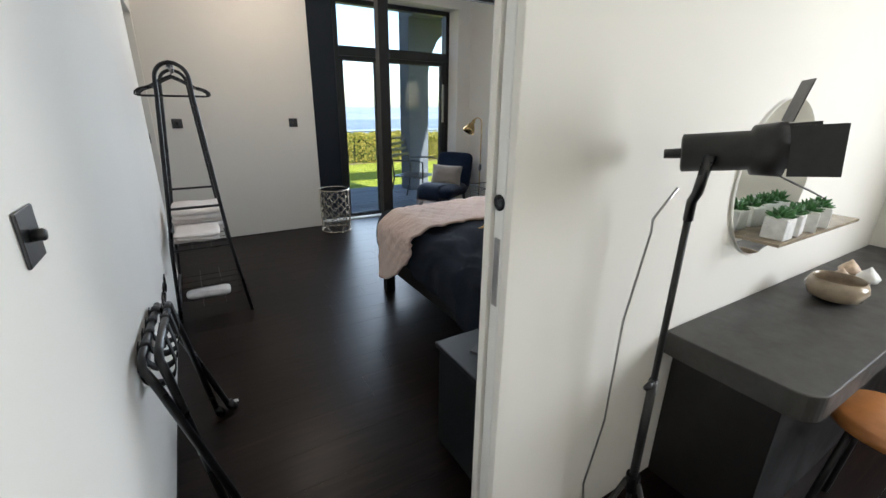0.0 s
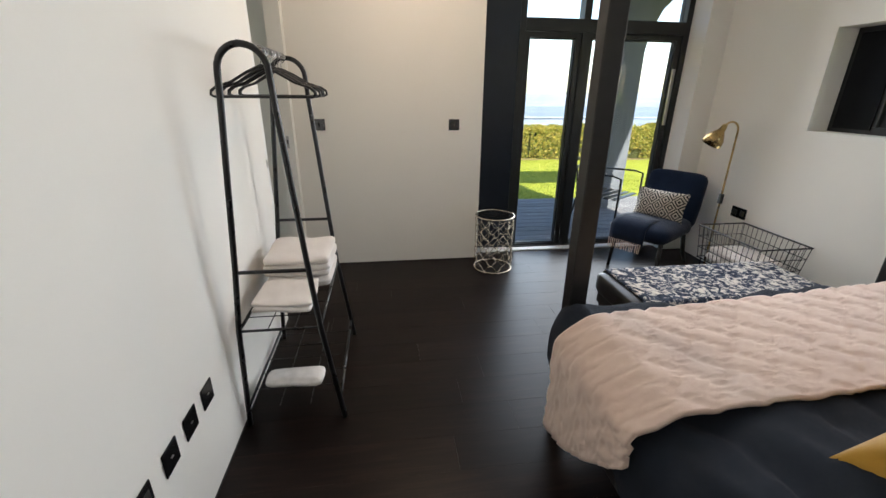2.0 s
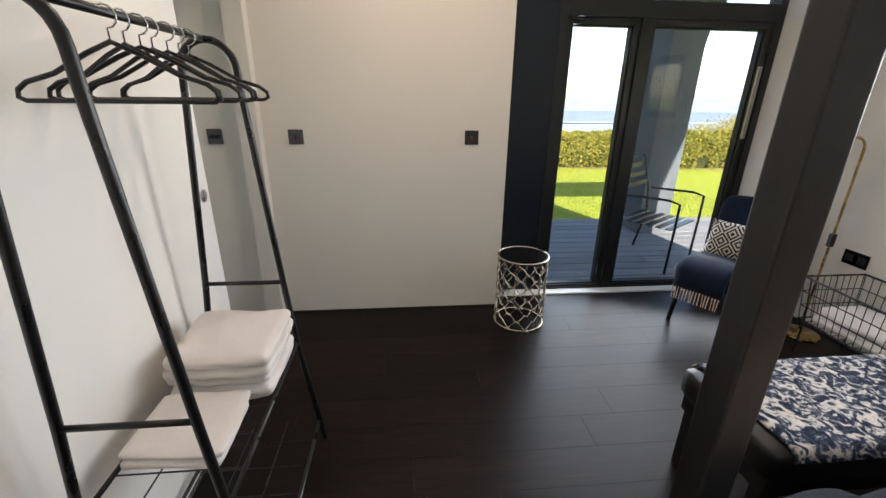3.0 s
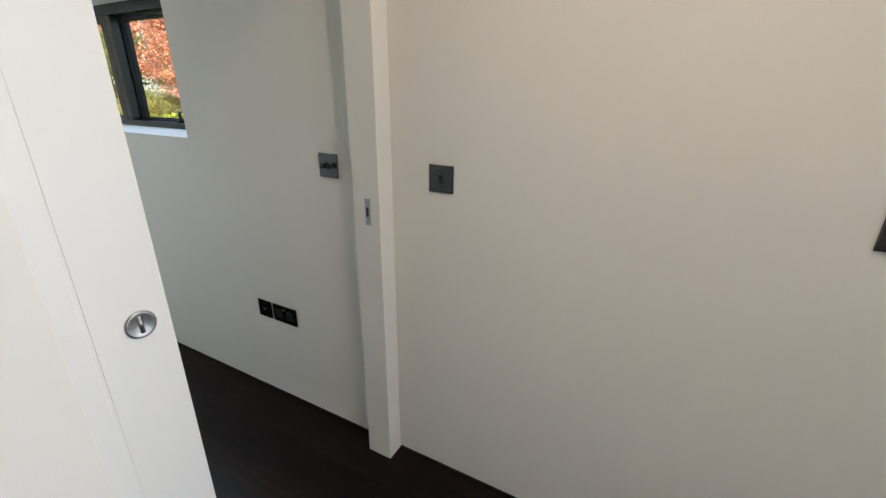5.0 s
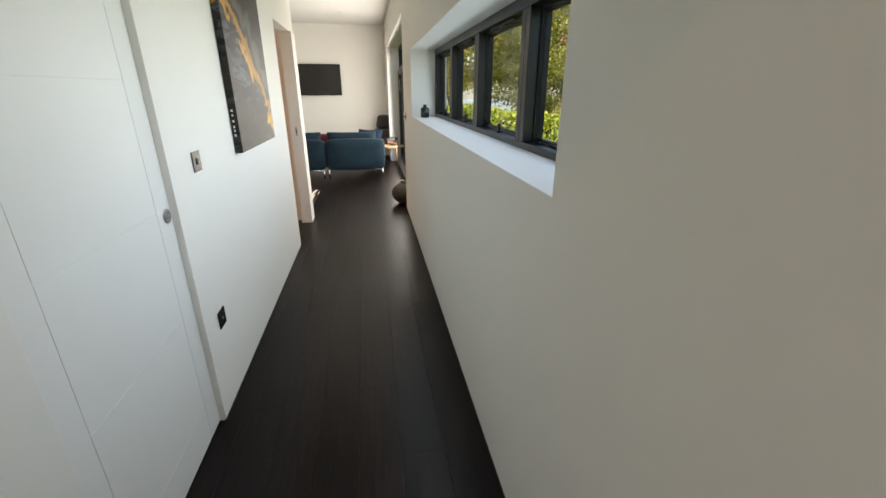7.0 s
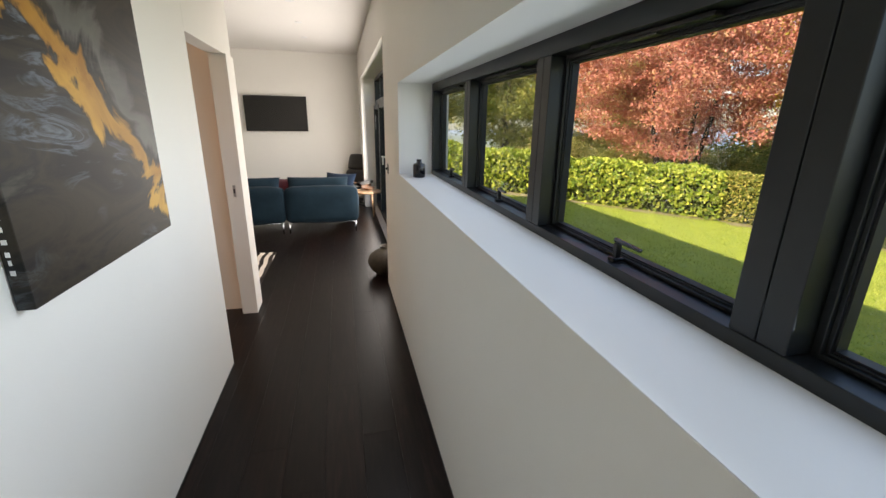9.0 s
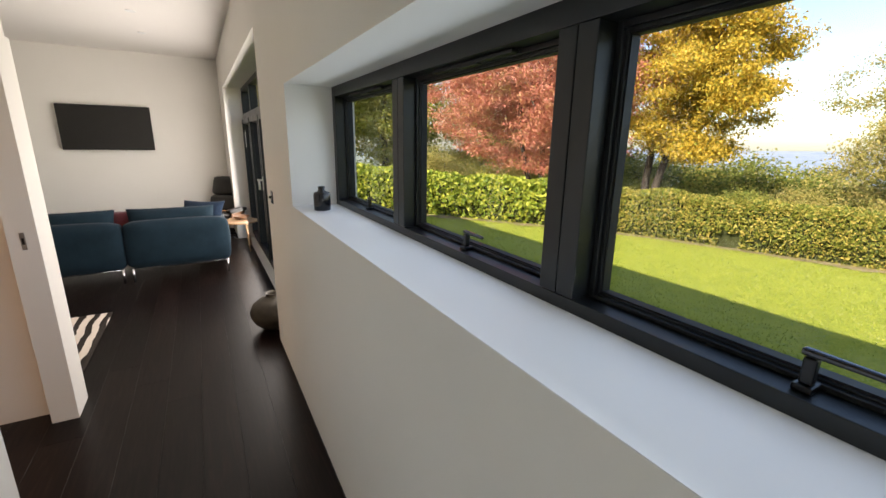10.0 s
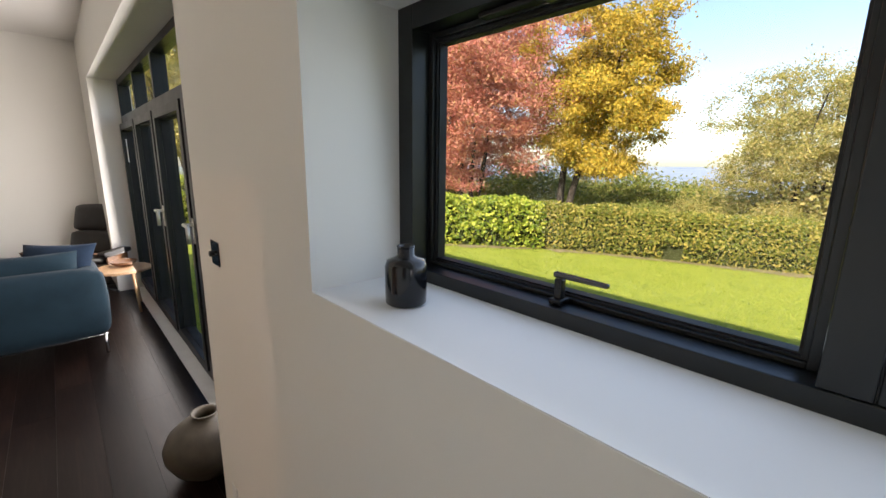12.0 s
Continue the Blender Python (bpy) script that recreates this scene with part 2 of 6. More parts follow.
M_THROW = mottled("blue_white_rug_print", [(0.40, (0.012, 0.018, 0.035, 1)), (0.50, (0.05, 0.065, 0.10, 1)), (0.55, (0.46, 0.43, 0.40, 1)), (0.70, (0.66, 0.60, 0.52, 1))], 24, 1.4)
M_FLORAL = mottled("floral_print", [(0.35, (0.10, 0.14, 0.08, 1)), (0.45, (0.55, 0.30, 0.22, 1)), (0.55, (0.68, 0.55, 0.42, 1)), (0.7, (0.75, 0.70, 0.62, 1))], 12, 1.2)


def diamond_print():
    """Concentric diamonds in black and cream."""
    k = Mat("diamond_print")
    v = k.coords((1, 1, 1), "Generated")
    sep = k.n.new("ShaderNodeSeparateXYZ")
    k.link(v, sep.inputs[0])

    def op(kind, a, b=None):
        n = k.n.new("ShaderNodeMath")
        n.operation = kind
        for i, q in enumerate((a, b)):
            if q is None:
                continue
            if hasattr(q, "is_output"):
                k.link(q, n.inputs[i])
            else:
                n.inputs[i].default_value = q
        return n.outputs[0]

    def tri(s, n):
        return op("ABSOLUTE", op("SUBTRACT", op("FRACT", op("MULTIPLY", s, n)), 0.5))

    d = op("ADD", tri(sep.outputs[0], 4.0), tri(sep.outputs[2], 2.2))
    stripe = op("GREATER_THAN", op("FRACT", op("MULTIPLY", d, 4.0)), 0.5)
    k.set(Base_Color=k.mix(stripe, (0.02, 0.02, 0.022, 1), (0.55, 0.50, 0.44, 1)), Roughness=0.9, Specular_IOR_Level=0.1)
    k.bump(k.noise(k.coords(), 500, 2), 0.3, 0.001)
    return k.m


M_DIAMOND = diamond_print()


def poured_painting():
    """Abstract poured paint: black and umber, one gold vein across, pale blue runs under it."""
    k = Mat("poured_paint")
    v = k.coords()
    sep = k.n.new("ShaderNodeSeparateXYZ")
    k.link(v, sep.inputs[0])

    def op(kind, a, b, c=0.0):
        n = k.n.new("ShaderNodeMath")
        n.operation = kind
        for i, q in enumerate((a, b, c)):
            if hasattr(q, "is_output"):
                k.link(q, n.inputs[i])
            else:
                n.inputs[i].default_value = q
        return n.outputs[0]
    rot = k.n.new("ShaderNodeMapping")
    rot.inputs["Rotation"].default_value = (0, radians(38), 0)
    rot.inputs["Scale"].default_value = (0.7, 1, 2.4)
    k.link(v, rot.inputs["Vector"])
    flow = rot.outputs[0]
    wob = k.noise(v, 2.6, 6, 0.55, 1.4)
    f = op("SUBTRACT", op("SUBTRACT", sep.outputs[2], 0.40), op("MULTIPLY", sep.outputs[0], 0.85))
    f = op("ADD", f, op("MULTIPLY", op("SUBTRACT", wob, 0.5), 0.75))
    a = k.noise(flow, 2.4, 6, 0.6, 1.2)
    base = k.ramp(a, [(0.34, (0.008, 0.008, 0.008, 1)), (0.48, (0.032, 0.026, 0.018, 1)), (0.58, (0.012, 0.012, 0.012, 1)), (0.70, (0.060, 0.055, 0.045, 1))])
    low = k.ramp(f, [(0.0, grey(1)), (0.02, grey(0))])
    streak = k.ramp(k.noise(flow, 4.5, 7, 0.6, 2.2), [(0.50, grey(0)), (0.58, grey(0.9)), (0.62, grey(0.05)), (0.68, grey(0.7)), (0.74, grey(0))])
    base = k.mix(k.mix(1.0, low, k.mix(1.0, streak, k.ramp(k.noise(v, 1.6, 3), [(0.45, grey(0)), (0.62, grey(0.8))]), "MULTIPLY"), "MULTIPLY"), base, (0.20, 0.25, 0.31, 1))
    pale = k.ramp(f, [(0.20, grey(0)), (0.26, grey(0.55)), (0.34, grey(0.4)), (0.40, grey(0))])
    base = k.mix(pale, base, (0.17, 0.17, 0.15, 1))
    gold = k.ramp(f, [(0.02, grey(0)), (0.05, grey(1)), (0.13, grey(1)), (0.17, grey(0))])
    base = k.mix(gold, base, k.ramp(wob, [(0.35, (0.30, 0.13, 0.015, 1)), (0.6, (0.55, 0.30, 0.04, 1))]))
    k.set(Base_Color=base, Roughness=0.45, Specular_IOR_Level=0.18)
    return k.m


M_ART = poured_painting()


def stripe_rug():
    k = Mat("broken_stripe_rug")
    w = k.node("ShaderNodeTexWave", Scale=3.2, Distortion=3.0, Detail=2.0)
    w.bands_direction = "Y"
    k.link(k.coords(), w.inputs["Vector"])
    k.set(Base_Color=k.ramp(w.outputs["Fac"], [(0.44, (0.03, 0.024, 0.02, 1)), (0.5, (0.62, 0.54, 0.46, 1))]), Roughness=0.95, Specular_IOR_Level=0.1)
    k.bump(k.noise(k.coords(), 250, 3), 0.5, 0.003)
    return k.m


M_RUG = stripe_rug()


def deck_wood():
    k = Mat("weathered_deck")
    info = k.n.new("ShaderNodeObjectInfo")
    v = k.world_coords((1.5, 30, 30))
    g = k.noise(v, 2, 7, 0.6, 0.8)
    tone = k.ramp(g, [(0.25, (0.10, 0.10, 0.105, 1)), (0.75, (0.25, 0.25, 0.26, 1))])
    each = k.ramp(info.outputs["Random"], [(0, grey(0.75)), (1, grey(1.15))])
    k.set(Base_Color=k.mix(1.0, tone, each, "MULTIPLY"), Roughness=0.75)
    k.bump(g, 0.4, 0.003)
    return k.m


M_DECK = deck_wood()


def leaf_mat(name, cols, trans=0.35):
    """Leaves that differ from leaf to leaf and let some light through."""
    k = Mat(name)
    g = k.n.new("ShaderNodeNewGeometry")
    col = k.ramp(g.outputs["Random Per Island"], cols)
    k.set(Base_Color=col, Roughness=0.55, Specular_IOR_Level=0.3)
    tl = k.node("ShaderNodeBsdfTranslucent")
    k.link(col, tl.inputs["Color"])
    mx = k.n.new("ShaderNodeMixShader")
    mx.inputs[0].default_value = trans
    k.link(k.p.outputs[0], mx.inputs[1])
    k.link(tl.outputs[0], mx.inputs[2])
    k.link(mx.outputs[0], k.n["Material Output"].inputs["Surface"])
    return k.m


M_COPPER = leaf_mat("copper_leaves", [(0, (0.27, 0.08, 0.06, 1)), (0.5, (0.50, 0.18, 0.125, 1)), (0.85, (0.60, 0.30, 0.18, 1)), (1, (0.34, 0.24, 0.07, 1))])
M_GOLD = leaf_mat("golden_leaves", [(0, (0.20, 0.17, 0.02, 1)), (0.4, (0.48, 0.32, 0.03, 1)), (0.8, (0.62, 0.42, 0.05, 1)), (1, (0.26, 0.28, 0.04, 1))])
M_OLIVE = leaf_mat("olive_leaves", [(0, (0.18, 0.19, 0.05, 1)), (0.5, (0.38, 0.34, 0.09, 1)), (1, (0.52, 0.40, 0.14, 1))], 0.45)
M_GREENTREE = leaf_mat("green_leaves", [(0, (0.10, 0.14, 0.03, 1)), (0.6, (0.26, 0.28, 0.05, 1)), (1, (0.44, 0.36, 0.09, 1))], 0.45)
M_LAUREL = leaf_mat("laurel_leaves", [(0, (0.10, 0.16, 0.015, 1)), (0.5, (0.27, 0.33, 0.03, 1)), (1, (0.56, 0.54, 0.08, 1))], 0.35)
M_HEDGE = leaf_mat("hedge_leaves", [(0, (0.08, 0.11, 0.015, 1)), (0.5, (0.23, 0.24, 0.035, 1)), (1, (0.50, 0.38, 0.09, 1))], 0.35)
M_SHADE = plain("satin_lamp_shade", (0.16, 0.135, 0.125, 1), 0.42, 0.7, 0.1, 30)
M_GRASS = leaf_mat("grass_blades", [(0, (0.11, 0.17, 0.015, 1)), (0.5, (0.27, 0.32, 0.035, 1)), (1, (0.50, 0.47, 0.10, 1))])
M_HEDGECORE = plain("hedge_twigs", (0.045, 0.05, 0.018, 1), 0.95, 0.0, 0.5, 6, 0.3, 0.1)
M_BARK = plain("bark", (0.055, 0.045, 0.035, 1), 0.95, 0.0, 0.4, 8, 0.6, 0.1)
M_SOIL = plain("dry_soil", (0.21, 0.17, 0.085, 1), 0.98, 0.0, 0.35, 5, 0.6, 0.1)
M_WATER = plain("far_water", (0.17, 0.21, 0.26, 1), 0.6, 0.0, 0.1, 0.01)


def ground_mat():
    """Mown lawn near the house, rough pasture and woods in the valley, far hills with haze painted in as pale blue."""
    k = Mat("ground")
    g = k.n.new("ShaderNodeNewGeometry")
    sep = k.n.new("ShaderNodeSeparateXYZ")
    k.link(g.outputs["Position"], sep.inputs[0])
    v = k.world_coords()
    lawn = k.mix(0.6, k.ramp(k.noise(v, 4.5, 7, 0.65), [(0.36, (0.16, 0.215, 0.022, 1)), (0.64, (0.34, 0.35, 0.045, 1))]),
                 k.ramp(k.noise(v, 38, 5, 0.7), [(0.42, (0.10, 0.16, 0.014, 1)), (0.6, (0.46, 0.45, 0.065, 1))]))
    field = k.ramp(k.noise(v, 0.02, 6, 0.6, 1.0), [(0.38, (0.05, 0.07, 0.035, 1)), (0.5, (0.14, 0.16, 0.06, 1)), (0.62, (0.22, 0.20, 0.10, 1))])
    # distance haze is put into this colour, blended in from y 300 to 900
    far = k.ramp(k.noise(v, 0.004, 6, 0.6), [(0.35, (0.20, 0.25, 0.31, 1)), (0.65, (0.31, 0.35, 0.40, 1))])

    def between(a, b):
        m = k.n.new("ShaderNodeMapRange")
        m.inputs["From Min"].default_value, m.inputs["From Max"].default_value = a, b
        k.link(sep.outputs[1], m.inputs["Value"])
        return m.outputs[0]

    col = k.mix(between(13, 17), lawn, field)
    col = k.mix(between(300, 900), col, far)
    k.set(Base_Color=col, Roughness=0.95, Specular_IOR_Level=0.1)
    k.bump(k.noise(v, 70, 4), 0.7, 0.02)
    return k.m


M_GROUND = ground_mat()


def emit(name, col, strength):
    k = Mat(name)
    k.set(Base_Color=grey(0.9), Emission_Color=col, Emission_Strength=strength)
    return k.m


M_LED = emit("downlight_lens", (1.0, 0.86, 0.68, 1), 12)

# ---------------------------------------------------------------- mesh helpers


def thing(name, label, category, at=(0, 0, 0), rz=0, group=""):
    e = new(name)
    e.empty_display_size = 0.05
    e.matrix_world = pose(*at, 0, 0, rz)
    return tagged(e, label, category, group)


def part(name, bm, material, parent=None, label="", smooth=False, bevel=0.0):
    me = bpy.data.meshes.new(name)
    bmesh.ops.recalc_face_normals(bm, faces=bm.faces)
    if smooth:
        for f in bm.faces:
            f.smooth = True
    bm.to_mesh(me)
    bm.free()
    me.materials.append(material)
    ob = new(name, me)
    if parent is not None:
        ob.parent = parent
    if label:
        ob["label"] = label
    if bevel:
        b = ob.modifiers.new("bevel", "BEVEL")
        b.width, b.segments, b.limit_method, b.angle_limit = bevel, 2, "ANGLE", radians(40)
    return ob


def structure(name, bm, material, label="", smooth=False, bevel=0.0):
    return tagged(part(name, bm, material, None, label, smooth, bevel), kind="structure")


def box(bm, x0, x1, y0, y1, z0, z1):
    v = [bm.verts.new(p) for p in ((x0, y0, z0), (x1, y0, z0), (x1, y1, z0), (x0, y1, z0), (x0, y0, z1), (x1, y0, z1), (x1, y1, z1), (x0, y1, z1))]
    for f in ((0, 3, 2, 1), (4, 5, 6, 7), (0, 1, 5, 4), (1, 2, 6, 5), (2, 3, 7, 6), (3, 0, 4, 7)):
        bm.faces.new([v[i] for i in f])
    return bm


def B(*a):
    return box(bmesh.new(), *a)


def tube(bm, pts, r, n=8, closed=False, taper=None):
    """A round bar swept along points."""
    pts = [Vector(p) for p in pts]
    rings = []
    up = Vector((0.13, 0.27, 0.95)).normalized()
    for i, p in enumerate(pts):
        a = pts[i - 1] if (i or closed) else p
        b = pts[(i + 1) % len(pts)] if (i < len(pts) - 1 or closed) else p
        d = (b - a).normalized()
        if abs(d.dot(up)) > 0.97:
            up = Vector((1, 0.1, 0)).normalized()
        s = d.cross(up).normalized()
        u = s.cross(d).normalized()
        up = u
        rr = r if taper is None else r * taper[i]
        rings.append([bm.verts.new(p + rr * (math.cos(2 * math.pi * k / n) * s + math.sin(2 * math.pi * k / n) * u)) for k in range(n)])
    m = len(rings)
    for i in range(m if closed else m - 1):
        A, C = rings[i], rings[(i + 1) % m]
        for k in range(n):
            bm.faces.new((A[k], A[(k + 1) % n], C[(k + 1) % n], C[k]))
    if not closed:
        bm.faces.new(rings[0][::-1])
        bm.faces.new(rings[-1])
    return bm


def T(pts, r, n=8, closed=False, taper=None):
    return tube(bmesh.new(), pts, r, n, closed, taper)


def lathe(prof, n=24, at=(0, 0, 0)):
    """A turned body from (radius, height) pairs."""
    bm = bmesh.new()
    rings = [[bm.verts.new((at[0] + r * math.cos(2 * math.pi * k / n), at[1] + r * math.sin(2 * math.pi * k / n), at[2] + z)) for k in range(n)] for r, z in prof]
    for A, C in zip(rings, rings[1:]):
        for k in range(n):
            bm.faces.new((A[k], A[(k + 1) % n], C[(k + 1) % n], C[k]))
    bm.faces.new(rings[0][::-1])
    bm.faces.new(rings[-1])
    return bm


def cushion(w, d, h, seed=0, n=18, corner=0.25, rough=0.01, m=None):
    """A stuffed cushion: thick in the middle, thin at the seam, with pulled corners."""
    bm = bmesh.new()
    top, bot = [], []
    for side, store in ((1, top), (-1, bot)):
        for i in range(n + 1):
            row = []
            for j in range(n + 1):
                u, v = 2 * i / n - 1, 2 * j / n - 1
                pin = 1 - corner * 0.22 * ((1 - u * u) * abs(v) ** 3)
                pin2 = 1 - corner * 0.22 * ((1 - v * v) * abs(u) ** 3)
                thick = max(0.0, (1 - abs(u) ** 2.6) * (1 - abs(v) ** 2.6)) ** 0.5
                z = side * (h / 2 * thick + 0.004)
                z += rough * noise.noise((u * 2.3 + seed, v * 2.3, side * 0.7 + seed)) * thick
                p = Vector((u * w / 2 * pin2, v * d / 2 * pin, z))
                row.append(bm.verts.new(m @ p if m else p))
            store.append(row)
    for g, flip in ((top, False), (bot, True)):
        for i in range(n):
            for j in range(n):
                q = (g[i][j], g[i + 1][j], g[i + 1][j + 1], g[i][j + 1])
                bm.faces.new(q[::-1] if flip else q)
    rim = [(i, 0) for i in range(n)] + [(n, j) for j in range(n)] + [(i, n) for i in range(n, 0, -1)] + [(0, j) for j in range(n, 0, -1)]
    for a, b in zip(rim, rim[1:] + rim[:1]):
        bm.faces.new((top[a[0]][a[1]], bot[a[0]][a[1]], bot[b[0]][b[1]], top[b[0]][b[1]]))
    return bm


def soft_box(x0, x1, y0, y1, z0, z1, r=0.06, n=10, bulge=0.012, seed=0, rough=0.004):
    """An upholstered block with round edges and slightly full faces."""
    bm = bmesh.new()
    bmesh.ops.create_cube(bm, size=2)
    bmesh.ops.subdivide_edges(bm, edges=bm.edges[:], cuts=n, use_grid_fill=True)
    c = Vector(((x0 + x1) / 2, (y0 + y1) / 2, (z0 + z1) / 2))
    half = Vector(((x1 - x0) / 2, (y1 - y0) / 2, (z1 - z0) / 2))
    for v in bm.verts:
        p = Vector((v.co.x * half.x, v.co.y * half.y, v.co.z * half.z))
        core = Vector([max(-(h - r), min(h - r, q)) for q, h in zip(p, half)])
        d = p - core
        u = v.co.copy()
        if d.length > 1e-6:
            p = core + d.normalized() * r
        for a in range(3):
            o = [k for k in range(3) if k != a]
            p[a] += (1 if u[a] > 0 else -1) * abs(u[a]) ** 3 * bulge * (1 - u[o[0]] ** 2) * (1 - u[o[1]] ** 2)
        p += Vector([rough * noise.noise((p.x * 6 + seed + k * 3.1, p.y * 6, p.z * 6)) for k in range(3)])
        v.co = c + p
    return bm


def wall_boxes(bm, axis, a0, a1, t0, t1, z0, z1, holes=()):
    """A wall along an axis from a0 to a1, t0 to t1 thick, with rectangular holes (a, a, z, z)."""
    def put(s, e, lo, hi):
        if e - s < 1e-4 or hi - lo < 1e-4:
            return
        if axis == "x":
            box(bm, s, e, t0, t1, lo, hi)
        else:
            box(bm, t0, t1, s, e, lo, hi)
    cur = a0
    for h0, h1, lo, hi in sorted(holes):
        put(cur, h0, z0, z1)
        put(h0, h1, z0, lo)
        put(h0, h1, hi, z1)
        cur = h1
    put(cur, a1, z0, z1)
    return bm

# ---------------------------------------------------------------- large structure
CEIL = 2.82
bm = bmesh.new()
wall_boxes(bm, "x", -10.70, 3.86, 0.0, 0.36, -0.02, CEIL, [(1.468, 3.295, -0.02, 2.46), (-4.59, -1.09, 1.217, 1.838), (-9.60, -5.57, -0.02, 2.30)])
structure("wall_garden", bm, M_WALL, "white plastered outer wall with a ribbon window and glazed doors")
# the opening at y -6.4 to -5.0 is unseen, added to light the dressing area
structure("wall_bedroom_side", wall_boxes(bmesh.new(), "y", -7.0, 0.0, 3.49, 3.86, -0.02, CEIL, [(-2.75, -0.91, 1.20, 1.82), (-6.4, -5.0, 0.9, 2.1)]), M_WALL, "white wall with a deep high window")
bm = bmesh.new()
box(bm, -0.030, 0.0, -7.0, -0.92, -0.02, CEIL)
box(bm, -0.112, -0.082, -1.18, -0.92, -0.02, CEIL)
box(bm, -0.112, -0.032, -7.0, -1.80, -0.02, CEIL)
box(bm, -0.112, 0.0, -0.92, -0.0, 2.06, CEIL)
box(bm, -0.110, -0.002, -0.0765, -0.0, -0.02, 2.06)
structure("wall_pocket", bm, M_WALL, "white wall with a pocket for a sliding door", bevel=0.002)
bm = bmesh.new()
box(bm, 0.82, 3.49, -4.025, -4.0, -0.02, CEIL)
box(bm, 0.82, 3.49, -4.10, -4.075, -0.02, CEIL)
box(bm, 0.0, 0.82, -4.10, -4.0, 2.06, CEIL)
structure("wall_dressing", bm, M_WALL, "white wall between bedroom and dressing area", bevel=0.003)
bm = bmesh.new()
wall_boxes(bm, "x", -4.28, -0.112, -1.29, -1.18, -0.02, CEIL, [(-1.862, -1.04, -0.02, 2.03)])
box(bm, -5.306, -4.28, -1.29, -1.18, 2.03, CEIL)
structure("wall_corridor", bm, M_WALL, "white corridor wall with a sliding door and a doorway", bevel=0.002)
bm = bmesh.new()
box(bm, -5.306, -5.204, -5.0, -1.29, -0.02, CEIL)
box(bm, -5.306, -5.085, -1.286, -1.166, -0.02, 2.03)
structure("wall_partition", bm, M_WALL, "white partition wall end with a door stop", bevel=0.002)
structure("wall_screen", B(-10.70, -10.57, -5.0, 0.0, -0.02, CEIL), M_WALL, "white end wall of the living room")
structure("wall_back", wall_boxes(bmesh.new(), "x", -10.70, 3.86, -7.12, -7.0, -0.02, CEIL), M_WALL)
# unseen wall; its opening is added so that sun bounce fills the living room
structure("wall_living_back", wall_boxes(bmesh.new(), "x", -10.70, -5.306, -5.12, -5.0, -0.02, CEIL, [(-9.6, -6.2, 0.2, 2.2)]), M_WALL)
structure("wall_room_back", B(-5.204, -0.112, -4.1, -4.0, -0.02, CEIL), M_WALL)
structure("ceiling", B(-10.70, 3.86, -7.12, 0.36, CEIL, CEIL + 0.1), M_CEIL, "plain white ceiling")
structure("roof", B(-11.1, 4.3, -7.5, 0.55, CEIL + 0.1, 3.15), M_ROOF)
structure("subfloor", B(-10.70, 3.86, -7.12, 0.36, -0.10, -0.019), M_GAP)

# dark strips, slightly proud, stand in for the shaded gap at the wall foot
bm = bmesh.new()
for a in ((-5.57, -0.112, -0.003, 0.004), (0.0, 1.468, -0.003, 0.004), (3.295, 3.49, -0.003, 0.004), (-4.28, -1.862, -1.184, -1.177), (-1.04, -0.112, -1.184, -1.177), (-10.57, -9.6, -0.003, 0.004)):
    box(bm, *a, 0.0, 0.009)
box(bm, -0.004, 0.003, -7.0, -0.92, 0.0, 0.009)
box(bm, 3.487, 3.494, -4.0, 0.0, 0.0, 0.009)
structure("foot_gap_shade", bm, M_GAP, "dark strip painted in for the shade of the wall foot gap")


# ---------------------------------------------------------------- doors
def pocket_leaf(name, label, along, a0, a1, t0, t1, z1, grooves, stile, faces):
    """A flush sliding door with pressed grooves that mark rails and stiles."""
    d = thing(name, label, "door")
    d["kind"] = "structure"
    g, deep = 0.0032, 0.0016
    core0 = t0 + (deep if any(q < 0 for _, q in faces) else 0)
    core1 = t1 - (deep if any(q > 0 for _, q in faces) else 0)

    def block(name, p0, p1, q0, q1, zz0, zz1, bev):
        bm = B(q0, q1, p0, p1, zz0, zz1) if along == "y" else B(p0, p1, q0, q1, zz0, zz1)
        part(name, bm, M_DOOR, d, bevel=bev)
    block("leaf", a0, a1, core0, core1, 0.006, z1, 0.0015)
    levels = [0.006] + list(grooves) + [z1]
    for f, q in faces:
        lo, hi = (f - deep, f) if q > 0 else (f, f + deep)
        block("stile", a0, a0 + stile - g, lo, hi, 0.006, z1, 0.0018)
        block("stile", a1 - stile + g, a1, lo, hi, 0.006, z1, 0.0018)
        for zz0, zz1 in zip(levels, levels[1:]):
            block("panel", a0 + stile + g, a1 - stile - g, lo, hi, zz0 + (g if zz0 > 0.01 else 0), zz1 - (g if zz1 < z1 else 0), 0.0018)
    return d


def turn_lock(parent, at, axis, s):
    """Round flush turn: a ring, a dark cup and a bar across it."""
    ang = {"x": (0, 90 * s, 0), "y": (-90 * s, 0, 0)}[axis]
    m = pose(*at, *ang)

    def put(name, bm, mat, par):
        bm.transform(m)
        return part(name, bm, mat, par, smooth=True)
    ring = put("lock_ring", lathe([(0.018, 0), (0.0275, 0.0005), (0.0275, 0.003), (0.024, 0.004), (0.019, 0.002)], 28), M_SATIN, parent)
    put("lock_cup", lathe([(0.0188, -0.001), (0.0188, 0.0016)], 24), M_PLATE2, ring)
    bm = B(-0.018, 0.018, -0.004, 0.004, 0.001, 0.0045)
    put("lock_bar", bm, M_SATIN, ring)
    return ring


